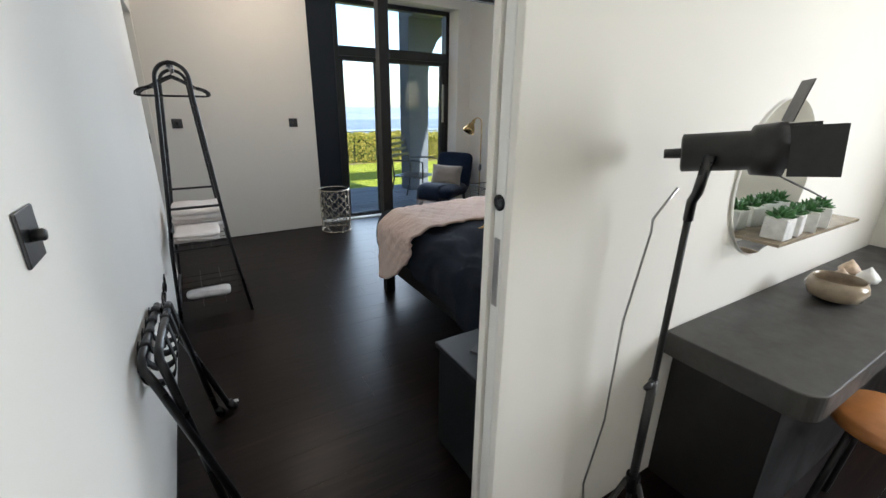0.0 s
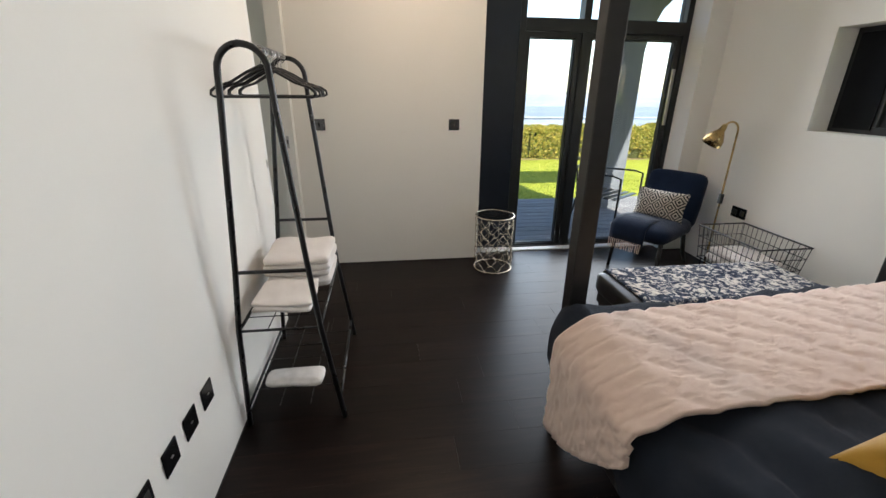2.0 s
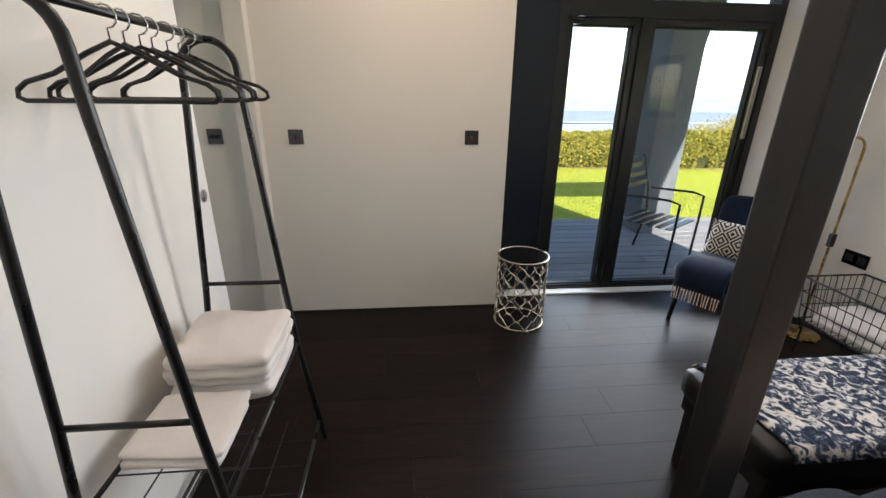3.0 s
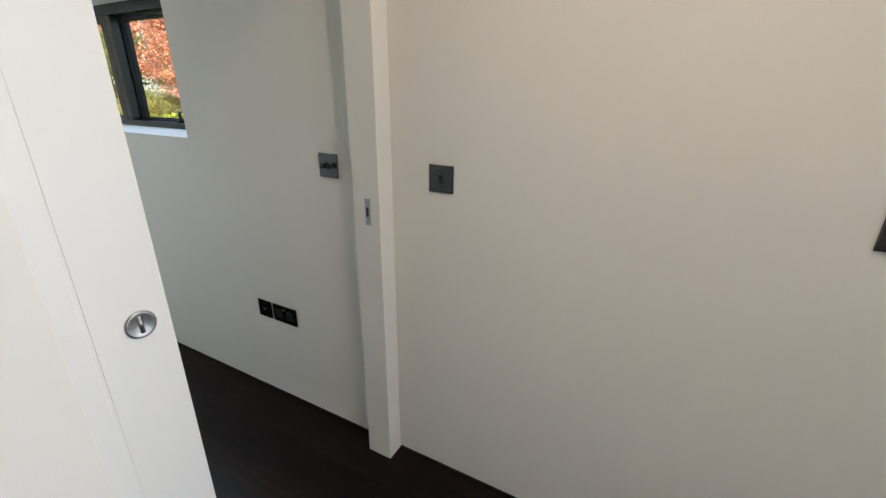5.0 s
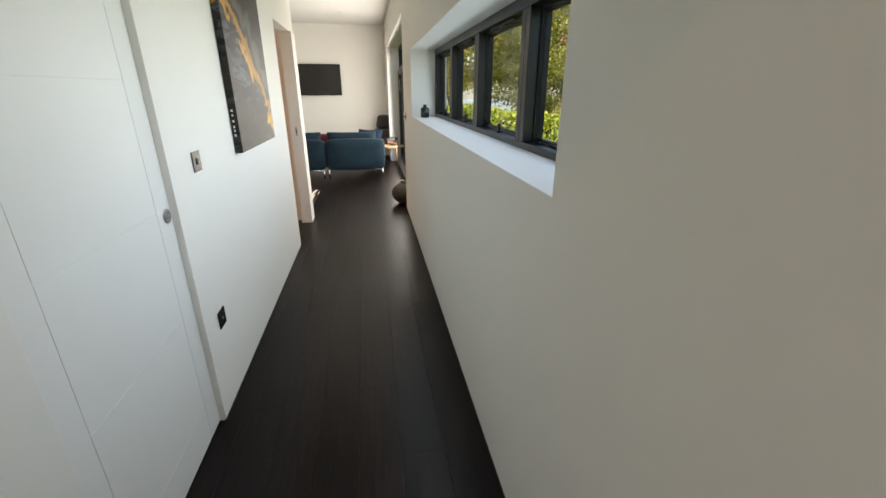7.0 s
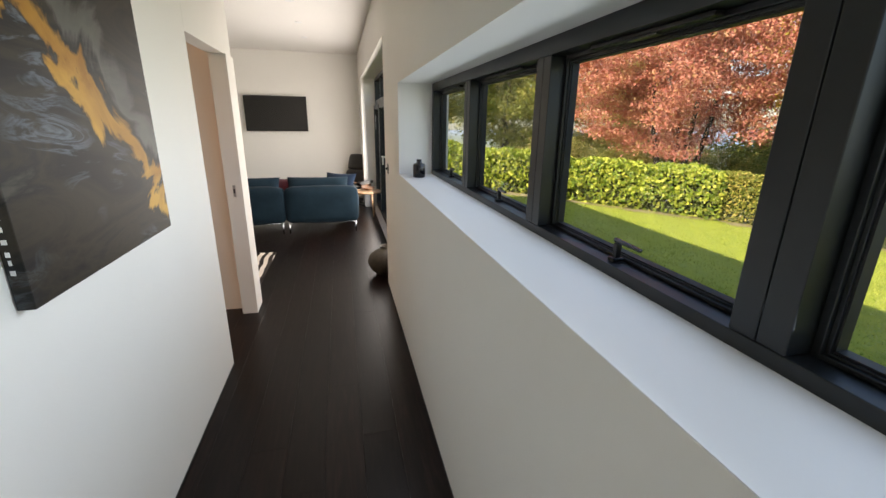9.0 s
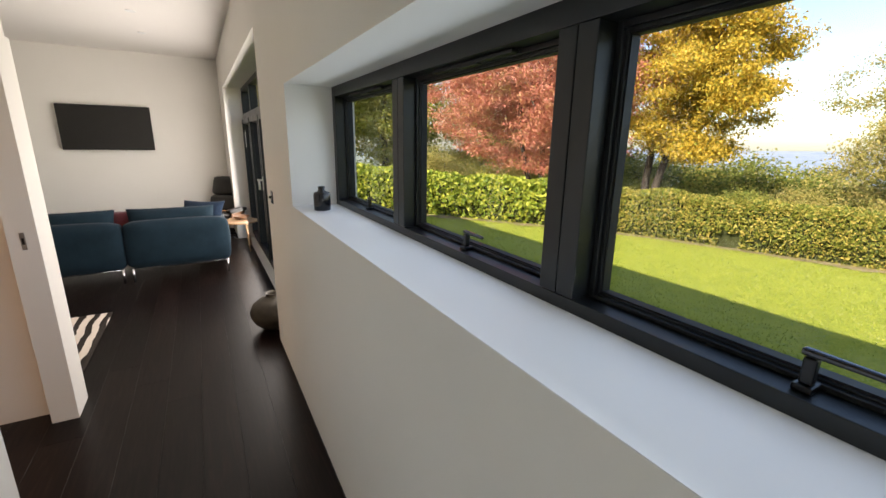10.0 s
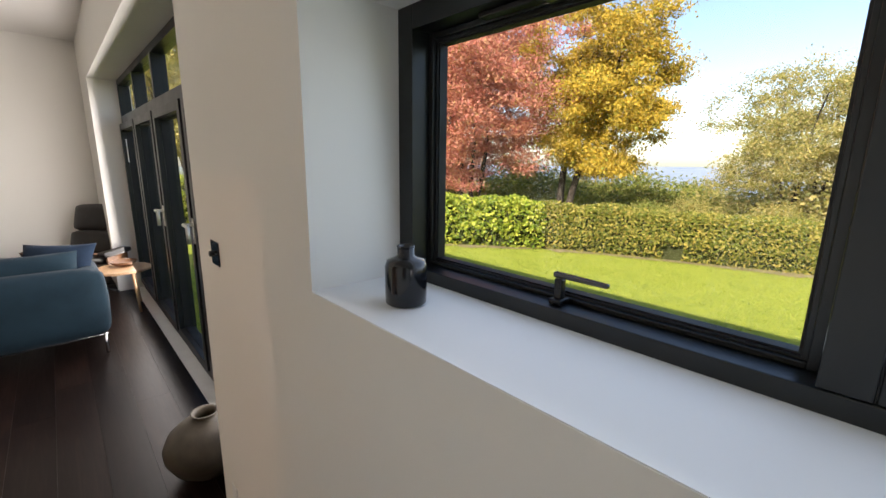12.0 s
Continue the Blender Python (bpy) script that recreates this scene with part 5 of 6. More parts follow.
def lounge_chair():
    c = thing("lounge_chair", "black leather lounge chair with walnut shells", "armchair", (-9.72, -0.27, 0), 48)

    def shell(name, w, h, m, par, tufts):
        bm = soft_box(-w / 2, w / 2, -0.05, 0.05, 0, h, 0.045, 10, 0.012, 2, 0.004)
        bm.transform(m)
        o = part(name, bm, M_LEATHER, par, smooth=True)
        bm = soft_box(-w / 2 - 0.012, w / 2 + 0.012, 0.052, 0.068, -0.01, h + 0.01, 0.008, 8, 0.0)
        bm.transform(m)
        part("wood_shell", bm, M_WALNUT, o, "walnut shell", smooth=True)
        for i in range(tufts):
            bm = lathe([(0.012, 0), (0.009, 0.006)], 10)
            bm.transform(m @ pose(-0.16 + 0.32 * i / max(1, tufts - 1), -0.056, h / 2, 90, 0, 0))
            part("button", bm, M_LEATHER, o)
        return o
    shell("headrest", 0.66, 0.30, pose(0, 0.36, 0.66, -18, 0, 0), c, 2)
    shell("back_cushion", 0.66, 0.30, pose(0, 0.26, 0.36, -14, 0, 0), c, 2)
    shell("seat_cushion", 0.66, 0.56, pose(0, 0.22, 0.35, 78, 0, 0), c, 2)
    for s in (-1, 1):
        part("armrest", soft_box(s * 0.40 - 0.05, s * 0.40 + 0.05, -0.22, 0.16, 0.46, 0.52, 0.025, 6, 0.005), M_LEATHER, c, smooth=True)
        part("arm_shell", B(s * 0.37 - 0.01, s * 0.37 + 0.01, -0.12, 0.18, 0.28, 0.47), M_WALNUT, c, bevel=0.004)
    part("column", T([(0, 0.05, 0.08), (0, 0.05, 0.30)], 0.025, 10), M_BLACK, c, smooth=True)
    for i in range(5):
        a = 2 * math.pi * i / 5
        part("base_arm", T([(0, 0.05, 0.09), (0.32 * math.cos(a), 0.05 + 0.32 * math.sin(a), 0.015)], 0.016, 8, False, [1, 0.6]), M_BLACK, c, smooth=True)
    o = thing("footstool", "black leather footstool matching the lounge chair", "footstool", (-9.50, -1.0, 0), 55)
    part("pad", soft_box(-0.32, 0.32, -0.26, 0.26, 0.40, 0.50, 0.05, 10, 0.02), M_LEATHER, o, smooth=True)
    part("shell", soft_box(-0.30, 0.30, -0.24, 0.24, 0.37, 0.40, 0.012, 6), M_WALNUT, o, smooth=True)
    part("column", T([(0, 0, 0.06), (0, 0, 0.37)], 0.022, 10), M_BLACK, o, smooth=True)
    for i in range(4):
        a = math.pi / 4 + math.pi / 2 * i
        part("base_arm", T([(0, 0, 0.07), (0.26 * math.cos(a), 0.26 * math.sin(a), 0.012)], 0.014, 8, False, [1, 0.6]), M_BLACK, o, smooth=True)


lounge_chair()


def coffee_stool():
    t = thing("occasional_table", "small round light oak table with splayed legs", "table", (-8.86, 0.0, 0))
    part("top", lathe([(0.235, 0.40), (0.25, 0.405), (0.25, 0.42), (0.24, 0.425)], 40), M_OAKLIGHT, t, smooth=False)
    for i in range(3):
        a = 2 * math.pi * i / 3 + 0.4
        part("leg", T([(0.17 * math.cos(a), 0.17 * math.sin(a), 0.405), (0.225 * math.cos(a), 0.225 * math.sin(a), 0.0)], 0.014, 8, False, [1, 0.8]), M_OAKLIGHT, t, smooth=True)
    bo = thing("wooden_bowl", "shallow walnut bowl on the oak table", "bowl", (-8.95, 0.03, 0.4255))
    part("bowl", lathe([(0.05, 0), (0.10, 0.025), (0.115, 0.05), (0.108, 0.05), (0.09, 0.022)], 28), M_WALNUT, bo, smooth=True)


coffee_stool()
r = thing("striped_rug", "cream and dark broken-stripe rug on the living room floor", "rug", (-6.22, -2.05, 0.001))
bm = bmesh.new()
n, m = 40, 50
g = [[bm.verts.new((-0.60 + 1.15 * i / n, -0.80 + 1.60 * j / m, 0.012 + 0.004 * noise.noise((i * 0.3, j * 0.3, 0)))) for j in range(m + 1)] for i in range(n + 1)]
for i in range(n):
    for j in range(m):
        bm.faces.new((g[i][j], g[i + 1][j], g[i + 1][j + 1], g[i][j + 1]))
o = part("woven_field", bm, M_RUG, r, smooth=True)
s = o.modifiers.new("thick", "SOLIDIFY")
s.thickness, s.offset = 0.010, -1

spot = thing("downlight", "recessed round downlight in the white ceiling", "downlight", (-9.05, -0.86, CEIL), 0, "ceiling downlights")
part("bezel", lathe([(0.034, -0.001), (0.046, -0.001), (0.046, -0.006), (0.034, -0.004)], 24), M_SILL, spot)
part("lens", lathe([(0.033, -0.0005), (0.033, -0.0035)], 20), M_LED, spot, "glowing lens")
# the last two are unseen, added over bedroom and side room for their warm glow
for x, y in ((-7.98, -0.86), (-6.90, -0.86), (1.0, -0.75), (-3.5, -3.0)):
    copy_thing(spot, pose(x, y, CEIL))

# ---------------------------------------------------------------- dressing area


def studio_lamp():
    l = thing("spot_lamp", "black theatre spot lamp with barn doors on a tripod", "lamp", (1.295, -4.225, 0))
    part("pole", T([(0, 0, 0.22), (0, 0, 0.62)], 0.013, 10), M_LAMPBODY, l, smooth=True)
    part("upper_pole", T([(0, 0, 0.60), (0, 0, 1.12)], 0.009, 10), M_LAMPBODY, l, smooth=True)
    part("clamp_knob", T([(0, 0, 0.615), (-0.05, -0.01, 0.615)], 0.009, 8), M_BLACK, l, smooth=True)
    part("collar", lathe([(0.022, 0.20), (0.022, 0.26)], 14), M_BLACK, l)
    for i in range(3):
        a = 2 * math.pi * i / 3 + 0.5
        part("leg", T([(0.02 * math.cos(a), 0.02 * math.sin(a), 0.24), (0.115 * math.cos(a), 0.115 * math.sin(a), 0.010)], 0.009, 8), M_LAMPBODY, l, smooth=True)
    part("yoke", T([(0, 0, 1.10), (0, 0, 1.15), (-0.04, -0.03, 1.18), (-0.05, -0.045, 1.27)], 0.012, 8), M_BLACK, l, smooth=True)
    h = pose(0.0, -0.04, 1.275, 0, 84, -58) @ Matrix.Scale(0.61, 4)
    bm = lathe([(0.06, -0.13), (0.072, -0.125), (0.072, 0.09), (0.09, 0.10), (0.098, 0.19), (0.09, 0.19), (0.08, 0.11)], 28)
    bm.transform(h)
    body = part("housing", bm, M_LAMPBODY, l, smooth=True)
    bm = lathe([(0.018, -0.19), (0.02, -0.13)], 12)
    bm.transform(h)
    part("rear_cap", bm, M_BLACK, body)
    for i in range(4):
        bm = B(-0.085, 0.085, -0.0015, 0.0015, 0, 0.14)
        bm.transform(h @ Matrix.Rotation(math.pi / 2 * i, 4, "Z") @ pose(0, 0.096, 0.19, (-18, -72, -14, -30)[i], 0, 0))
        part("barn_door", bm, M_LAMPBODY, body)
    cable = [(-0.02, 0.03, 1.18), (-0.07, 0.05, 1.10), (-0.05, 0.06, 1.06), (-0.09, 0.07, 0.8), (-0.08, 0.08, 0.45), (-0.12, 0.09, 0.2), (-0.05, 0.12, 0.01)]
    part("cable", T(cable, 0.0035, 6), M_SATIN, l, smooth=True)


studio_lamp()


def vanity():
    c = thing("vanity_counter", "dark grey wall-hung counter with a rounded corner", "counter", (1.54, -4.10, 0))
    bm = bmesh.new()
    out = [(0, -0.001), (1.94, -0.001), (1.94, -0.43)]
    for i in range(9):
        a = -math.pi / 2 - math.pi / 2 * i / 8
        out.append((0.07 + 0.07 * math.cos(a), -0.36 + 0.07 * math.sin(a)))
    lo = [bm.verts.new((x, y, 0.565)) for x, y in out]
    hi = [bm.verts.new((x, y, 0.65)) for x, y in out]
    bm.faces.new(lo)
    bm.faces.new(hi)
    for i in range(len(out)):
        j = (i + 1) % len(out)
        bm.faces.new((lo[i], lo[j], hi[j], hi[i]))
    part("worktop", bm, M_COUNTER, c, bevel=0.004)
    part("base_unit", B(0.08, 1.94, -0.34, -0.002, 0.0, 0.564), M_BLACKSAT, c, "black drawer unit", bevel=0.003)
    m = thing("wall_mirror", "frameless round-ended mirror above the counter", "mirror", (2.04, -4.10, 1.13))
    bm = bmesh.new()
    ring = [(0.27 * math.cos(2 * math.pi * i / 48), 0.28 * math.sin(2 * math.pi * i / 48)) for i in range(48)]
    f = [bm.verts.new((x, -0.012, z)) for x, z in ring]
    k = [bm.verts.new((x, -0.001, z)) for x, z in ring]
    bm.faces.new(f)
    bm.faces.new(k)
    for i in range(48):
        bm.faces.new((f[i], f[(i + 1) % 48], k[(i + 1) % 48], k[i]))
    part("glass", bm, M_MIRROR, m)
    s = thing("wall_shelf", "slim glass shelf in front of the mirror", "shelf", (2.06, -4.10, 0.93))
    part("board", B(-0.18, 0.55, -0.13, -0.013, 0, 0.012), M_SHELLGLASS, s, bevel=0.002)
    # succulents put here in place of the plants reflected in the mirror
    for i, (x, y) in enumerate(((1.96, -4.185), (2.07, -4.18), (2.18, -4.185), (2.29, -4.18))):
        p = thing("potted_succulent", "small green succulent in a white square pot, standing in for a mirrored plant", "plant", (x, y, 0.9425), 10 * i, "plants on the shelf")
        part("pot", B(-0.036, 0.036, -0.036, 0.036, 0, 0.075), M_WHITEPOT, p, bevel=0.004)
        bm = bmesh.new()
        for q in range(26):
            a, t = random.uniform(0, 6.28), random.uniform(0.2, 1.0)
            d = Vector((math.cos(a) * t, math.sin(a) * t, 1.2 - t)).normalized()
            tube(bm, [(0, 0, 0.07), d * 0.025 + Vector((0, 0, 0.07)), d * 0.05 + Vector((0, 0, 0.07))], 0.009, 6, False, [0.6, 1, 0.1])
        part("leaves", bm, M_LEAF, p, smooth=True)
    b = thing("shell_bowl", "amber glass bowl with sea shells on the counter", "bowl", (2.36, -4.29, 0.6505))
    part("bowl", lathe([(0.04, 0), (0.085, 0.02), (0.10, 0.06), (0.085, 0.095), (0.08, 0.093), (0.092, 0.06), (0.075, 0.022)], 30), M_SHELLGLASS, b, smooth=True)
    for i, (x, y) in enumerate(((2.58, -4.24), (2.70, -4.30), (2.76, -4.22))):
        sh = thing("sea_shell", "pale brown sea shell on the counter", "shell", (x, y, 0.6505), 40 * i, "shells on the counter")
        part("shell", lathe([(0.004, 0), (0.035, 0.012), (0.042, 0.03), (0.028, 0.05), (0.010, 0.068), (0.003, 0.078)], 16), M_SHELL if i != 1 else M_WHITEPOT, sh, smooth=True)
    st = thing("bar_stool", "tan leather stool on dark metal legs under the counter", "stool", (2.0, -4.62, 0))
    part("seat", lathe([(0.14, 0.41), (0.165, 0.425), (0.17, 0.45), (0.15, 0.465)], 32), M_TAN, st, smooth=True)
    for i in range(4):
        a = math.pi / 4 + math.pi / 2 * i
        part("leg", T([(0.11 * math.cos(a), 0.11 * math.sin(a), 0.415), (0.16 * math.cos(a), 0.16 * math.sin(a), 0)], 0.012, 8), M_LAMPBODY, st, smooth=True)


vanity()

# ---------------------------------------------------------------- outside


def garden_chair():
    c = thing("garden_chair", "dark metal slatted garden armchair on the deck", "chair", (3.14, 0.86, -0.03), 35)
    for s in (-1, 1):
        x = s * 0.26
        part("front_leg", T([(x, -0.24, 0), (x, -0.25, 0.40), (x, -0.25, 0.62), (x, -0.16, 0.64), (x, 0.22, 0.62)], 0.011, 8), M_BLACK, c, smooth=True)
        part("back_leg", T([(x, 0.30, 0), (x, 0.22, 0.38), (x, 0.25, 0.62), (x, 0.34, 0.92)], 0.011, 8), M_BLACK, c, smooth=True)
    part("top_rail", T([(-0.26, 0.34, 0.92), (0.26, 0.34, 0.92)], 0.011, 8), M_BLACK, c, smooth=True)
    for i in range(6):
        y = -0.22 + 0.085 * i
        part("seat_slat", B(-0.25, 0.25, y, y + 0.05, 0.385, 0.395), M_BLACK, c)
    for i in range(3):
        part("back_slat", B(-0.25, 0.25, 0.262 + 0.03 * i, 0.272 + 0.03 * i, 0.66 + 0.08 * i, 0.70 + 0.08 * i), M_BLACK, c)


garden_chair()
pier = thing("canopy", "grey rendered pier carrying the canopy beside the deck", "canopy", (3.42, 1.62, -0.12))
part("pier", B(0.0, 0.36, 0, 0.34, 0, 2.75), M_CONCRETE, pier, bevel=0.01)
part("beam", B(0.0, 3.2, -1.05, 0.34, 2.75, 3.0), M_CONCRETE, pier, bevel=0.01)
bm = bmesh.new()
arc = [(0.36, 1.95), (0.40, 2.2), (0.52, 2.45), (0.72, 2.64), (1.0, 2.75), (0.36, 2.75)]
lo = [bm.verts.new((x, 0.02, z)) for x, z in arc]
hi = [bm.verts.new((x, 0.32, z)) for x, z in arc]
bm.faces.new(lo)
bm.faces.new(hi)
for i in range(6):
    bm.faces.new((lo[i], lo[(i + 1) % 6], hi[(i + 1) % 6], hi[i]))
part("bracket", bm, M_CONCRETE, pier)


def leaf_cloud(name, pts, size, seed, mat, parent):
    """Many small bent leaves round the given points, as one mesh."""
    rng = np.random.default_rng(seed)
    p = np.asarray(pts, dtype=float)
    n = len(p)
    d = rng.normal(size=(n, 3)) * (1, 1, 0.8) + (0, 0, 0.35)
    d /= np.linalg.norm(d, axis=1)[:, None]
    q = rng.normal(size=(n, 3))
    s = np.cross(d, q)
    s /= np.linalg.norm(s, axis=1)[:, None]
    u = np.cross(d, s)
    k = size * rng.uniform(0.6, 1.3, (n, 1))
    verts = np.stack((p - s * k, p + u * k * 0.55 + d * k * 0.2, p + s * k, p - u * k * 0.55 + d * k * 0.2), 1).reshape(-1, 3)
    f = np.arange(n)[:, None] * 4
    faces = np.concatenate((f + (0, 1, 2), f + (0, 2, 3)), 1).reshape(-1, 3)
    me = bpy.data.meshes.new(name)
    me.from_pydata(verts.tolist(), [], faces.tolist())
    me.materials.append(mat)
    o = new(name, me)
    o.parent = parent
    tagged(o, kind="stuff")
    return o


def ground_z(y):
    z = -0.08 - 0.06 * y
    return z - (0.09 * (y - 13) + 0.0004 * (y - 13) ** 2 if y > 13 else 0)


def hedge(name, label, line, heights, width, mat, leaf, density, seed):
    h = thing(name, label, "hedge", (line[0][0], line[0][1], ground_z(line[0][1])))
    ox, oy, oz = line[0][0], line[0][1], ground_z(line[0][1])
    rnd = random.Random(seed)
    core, leaves = bmesh.new(), []
    prev = None
    samples = []
    for (x0, y0), (x1, y1) in zip(line, line[1:]):
        L = math.hypot(x1 - x0, y1 - y0)
        n = max(2, int(L / 0.35))
        for i in range(n):
            t = i / n
            samples.append((x0 + (x1 - x0) * t, y0 + (y1 - y0) * t, (x1 - x0) / L, (y1 - y0) / L, L / n))
    for i, (x, y, dx, dy, step) in enumerate(samples):
        nx, ny = -dy, dx
        height = heights[0] + (heights[1] - heights[0]) * min(1.0, 2.0 * i / len(samples))
        top = height * (1 + 0.05 * noise.noise((x * 0.7, y * 0.7, seed)) + 0.05 * noise.noise((x * 2.3, y * 2.3, seed)))
        z = ground_z(y)
        w = width / 2 * (1 + 0.10 * noise.noise((x * 1.3, y * 1.3, seed + 4)))
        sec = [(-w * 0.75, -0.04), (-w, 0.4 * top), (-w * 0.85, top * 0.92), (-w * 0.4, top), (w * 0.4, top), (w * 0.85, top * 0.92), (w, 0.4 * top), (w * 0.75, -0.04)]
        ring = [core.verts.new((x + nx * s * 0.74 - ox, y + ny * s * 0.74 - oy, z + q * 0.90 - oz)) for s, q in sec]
        if prev:
            for k in range(8):
                core.faces.new((prev[k], prev[(k + 1) % 8], ring[(k + 1) % 8], ring[k]))
        else:
            core.faces.new(ring)
        prev = ring
        for _ in range(int(density * step)):
            k = rnd.choice((0, 1, 1, 2, 2, 3, 3, 3, 4, 4))
            if k == 0 and noise.noise((x * 1.9, y * 1.9, seed + 3)) > 0.35:
                continue
            (s0, q0), (s1, q1) = sec[k], sec[k + 1]
            t = rnd.random()
            s, q = s0 + (s1 - s0) * t, q0 + (q1 - q0) * t
            j = rnd.uniform(-0.5, 0.5) * step
            out = rnd.uniform(-0.12, 0.10) + 0.15 * noise.noise((x * 2.6 + j * 2.6 * dx, y * 2.6 + j * 2.6 * dy, q * 3.1))
            leaves.append(Vector((x + dx * j + nx * (s * (1 + out)) - ox, y + dy * j + ny * (s * (1 + out)) - oy, z + q * (1 + out * 0.6) + rnd.uniform(-0.02, 0.03) - oz)))
    core.faces.new(prev[::-1])
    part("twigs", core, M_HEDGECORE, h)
    leaf_cloud("leaves", leaves, leaf, seed, mat, h)


hedge("laurel_hedge", "bright green clipped laurel hedge along the lawn", [(-16.0, -1.0), (-14.2, 2.7), (-12.4, 5.3), (-11.0, 6.9), (-9.6, 8.6)], (1.25, 1.12), 1.0, M_LAUREL, 0.060, 2000, 1)
hedge("mixed_hedge", "green and russet clipped hedge along the lawn", [(-9.85, 8.45), (-8.2, 9.55), (-6.1, 10.6), (-4.6, 11.4), (-2.0, 11.7), (0.5, 11.2), (5.5, 10.0), (12, 9.4), (17, 9.2)], (1.08, 1.0), 0.9, M_HEDGE, 0.036, 4600, 2)
bm = bmesh.new()
line = [(-15.4, -1.2), (-13.6, 2.5), (-11.8, 4.95), (-10.5, 6.4), (-9.4, 7.9), (-7.8, 8.95), (-4.35, 10.8), (-2.0, 11.05), (0.5, 10.55), (5.4, 9.35), (12, 8.75)]
line = [(p[0] + (q[0] - p[0]) * i / 12, p[1] + (q[1] - p[1]) * i / 12) for p, q in zip(line, line[1:]) for i in range(12)]
line = [(x + 0.15 * noise.noise((x * 1.7, y * 1.7, 2)), y + 0.06 + 0.42 * noise.noise((x * 1.1, y * 1.1, 9)) + 0.2 * noise.noise((x * 4, y * 4, 5))) for x, y in line]
a = [bm.verts.new((x, y, ground_z(y) + 0.012)) for x, y in line]
b = [bm.verts.new((x - 0.25, y + 0.5, ground_z(y + 0.5) + 0.03)) for x, y in line]
for i in range(len(line) - 1):
    bm.faces.new((a[i], a[i + 1], b[i + 1], b[i]))
structure("soil_strip", bm, M_SOIL, "dry brown soil along the hedge foot")


def grass():
    """Blades standing out of the mown lawn, thicker in some places than in others."""
    rnd = random.Random(5)
    vs, fs = [], []
    while len(fs) < 90000:
        x, y = rnd.uniform(-13.5, 6.5), rnd.uniform(2.6, 11.0)
        if y > 8.9 + 0.9 * (x + 10) and x < -8 or noise.noise((x * 1.4, y * 1.4, 0)) < rnd.uniform(-0.7, 0.15):
            continue
        a, h = rnd.uniform(0, 6.28), rnd.uniform(0.012, 0.04)
        w, c, s = 0.007, math.cos(a), math.sin(a)
        z, n = ground_z(y) - 0.004, len(vs)
        vs += [(x - c * w, y - s * w, z), (x + c * w, y + s * w, z), (x + rnd.gauss(0, 0.015), y + rnd.gauss(0, 0.015), z + h)]
        fs.append((n, n + 1, n + 2))
    me = bpy.data.meshes.new("grass")
    me.from_pydata(vs, [], fs)
    me.materials.append(M_GRASS)
    tagged(new("grass", me), "short green and straw-coloured mown grass", "grass", "", "stuff")


grass()


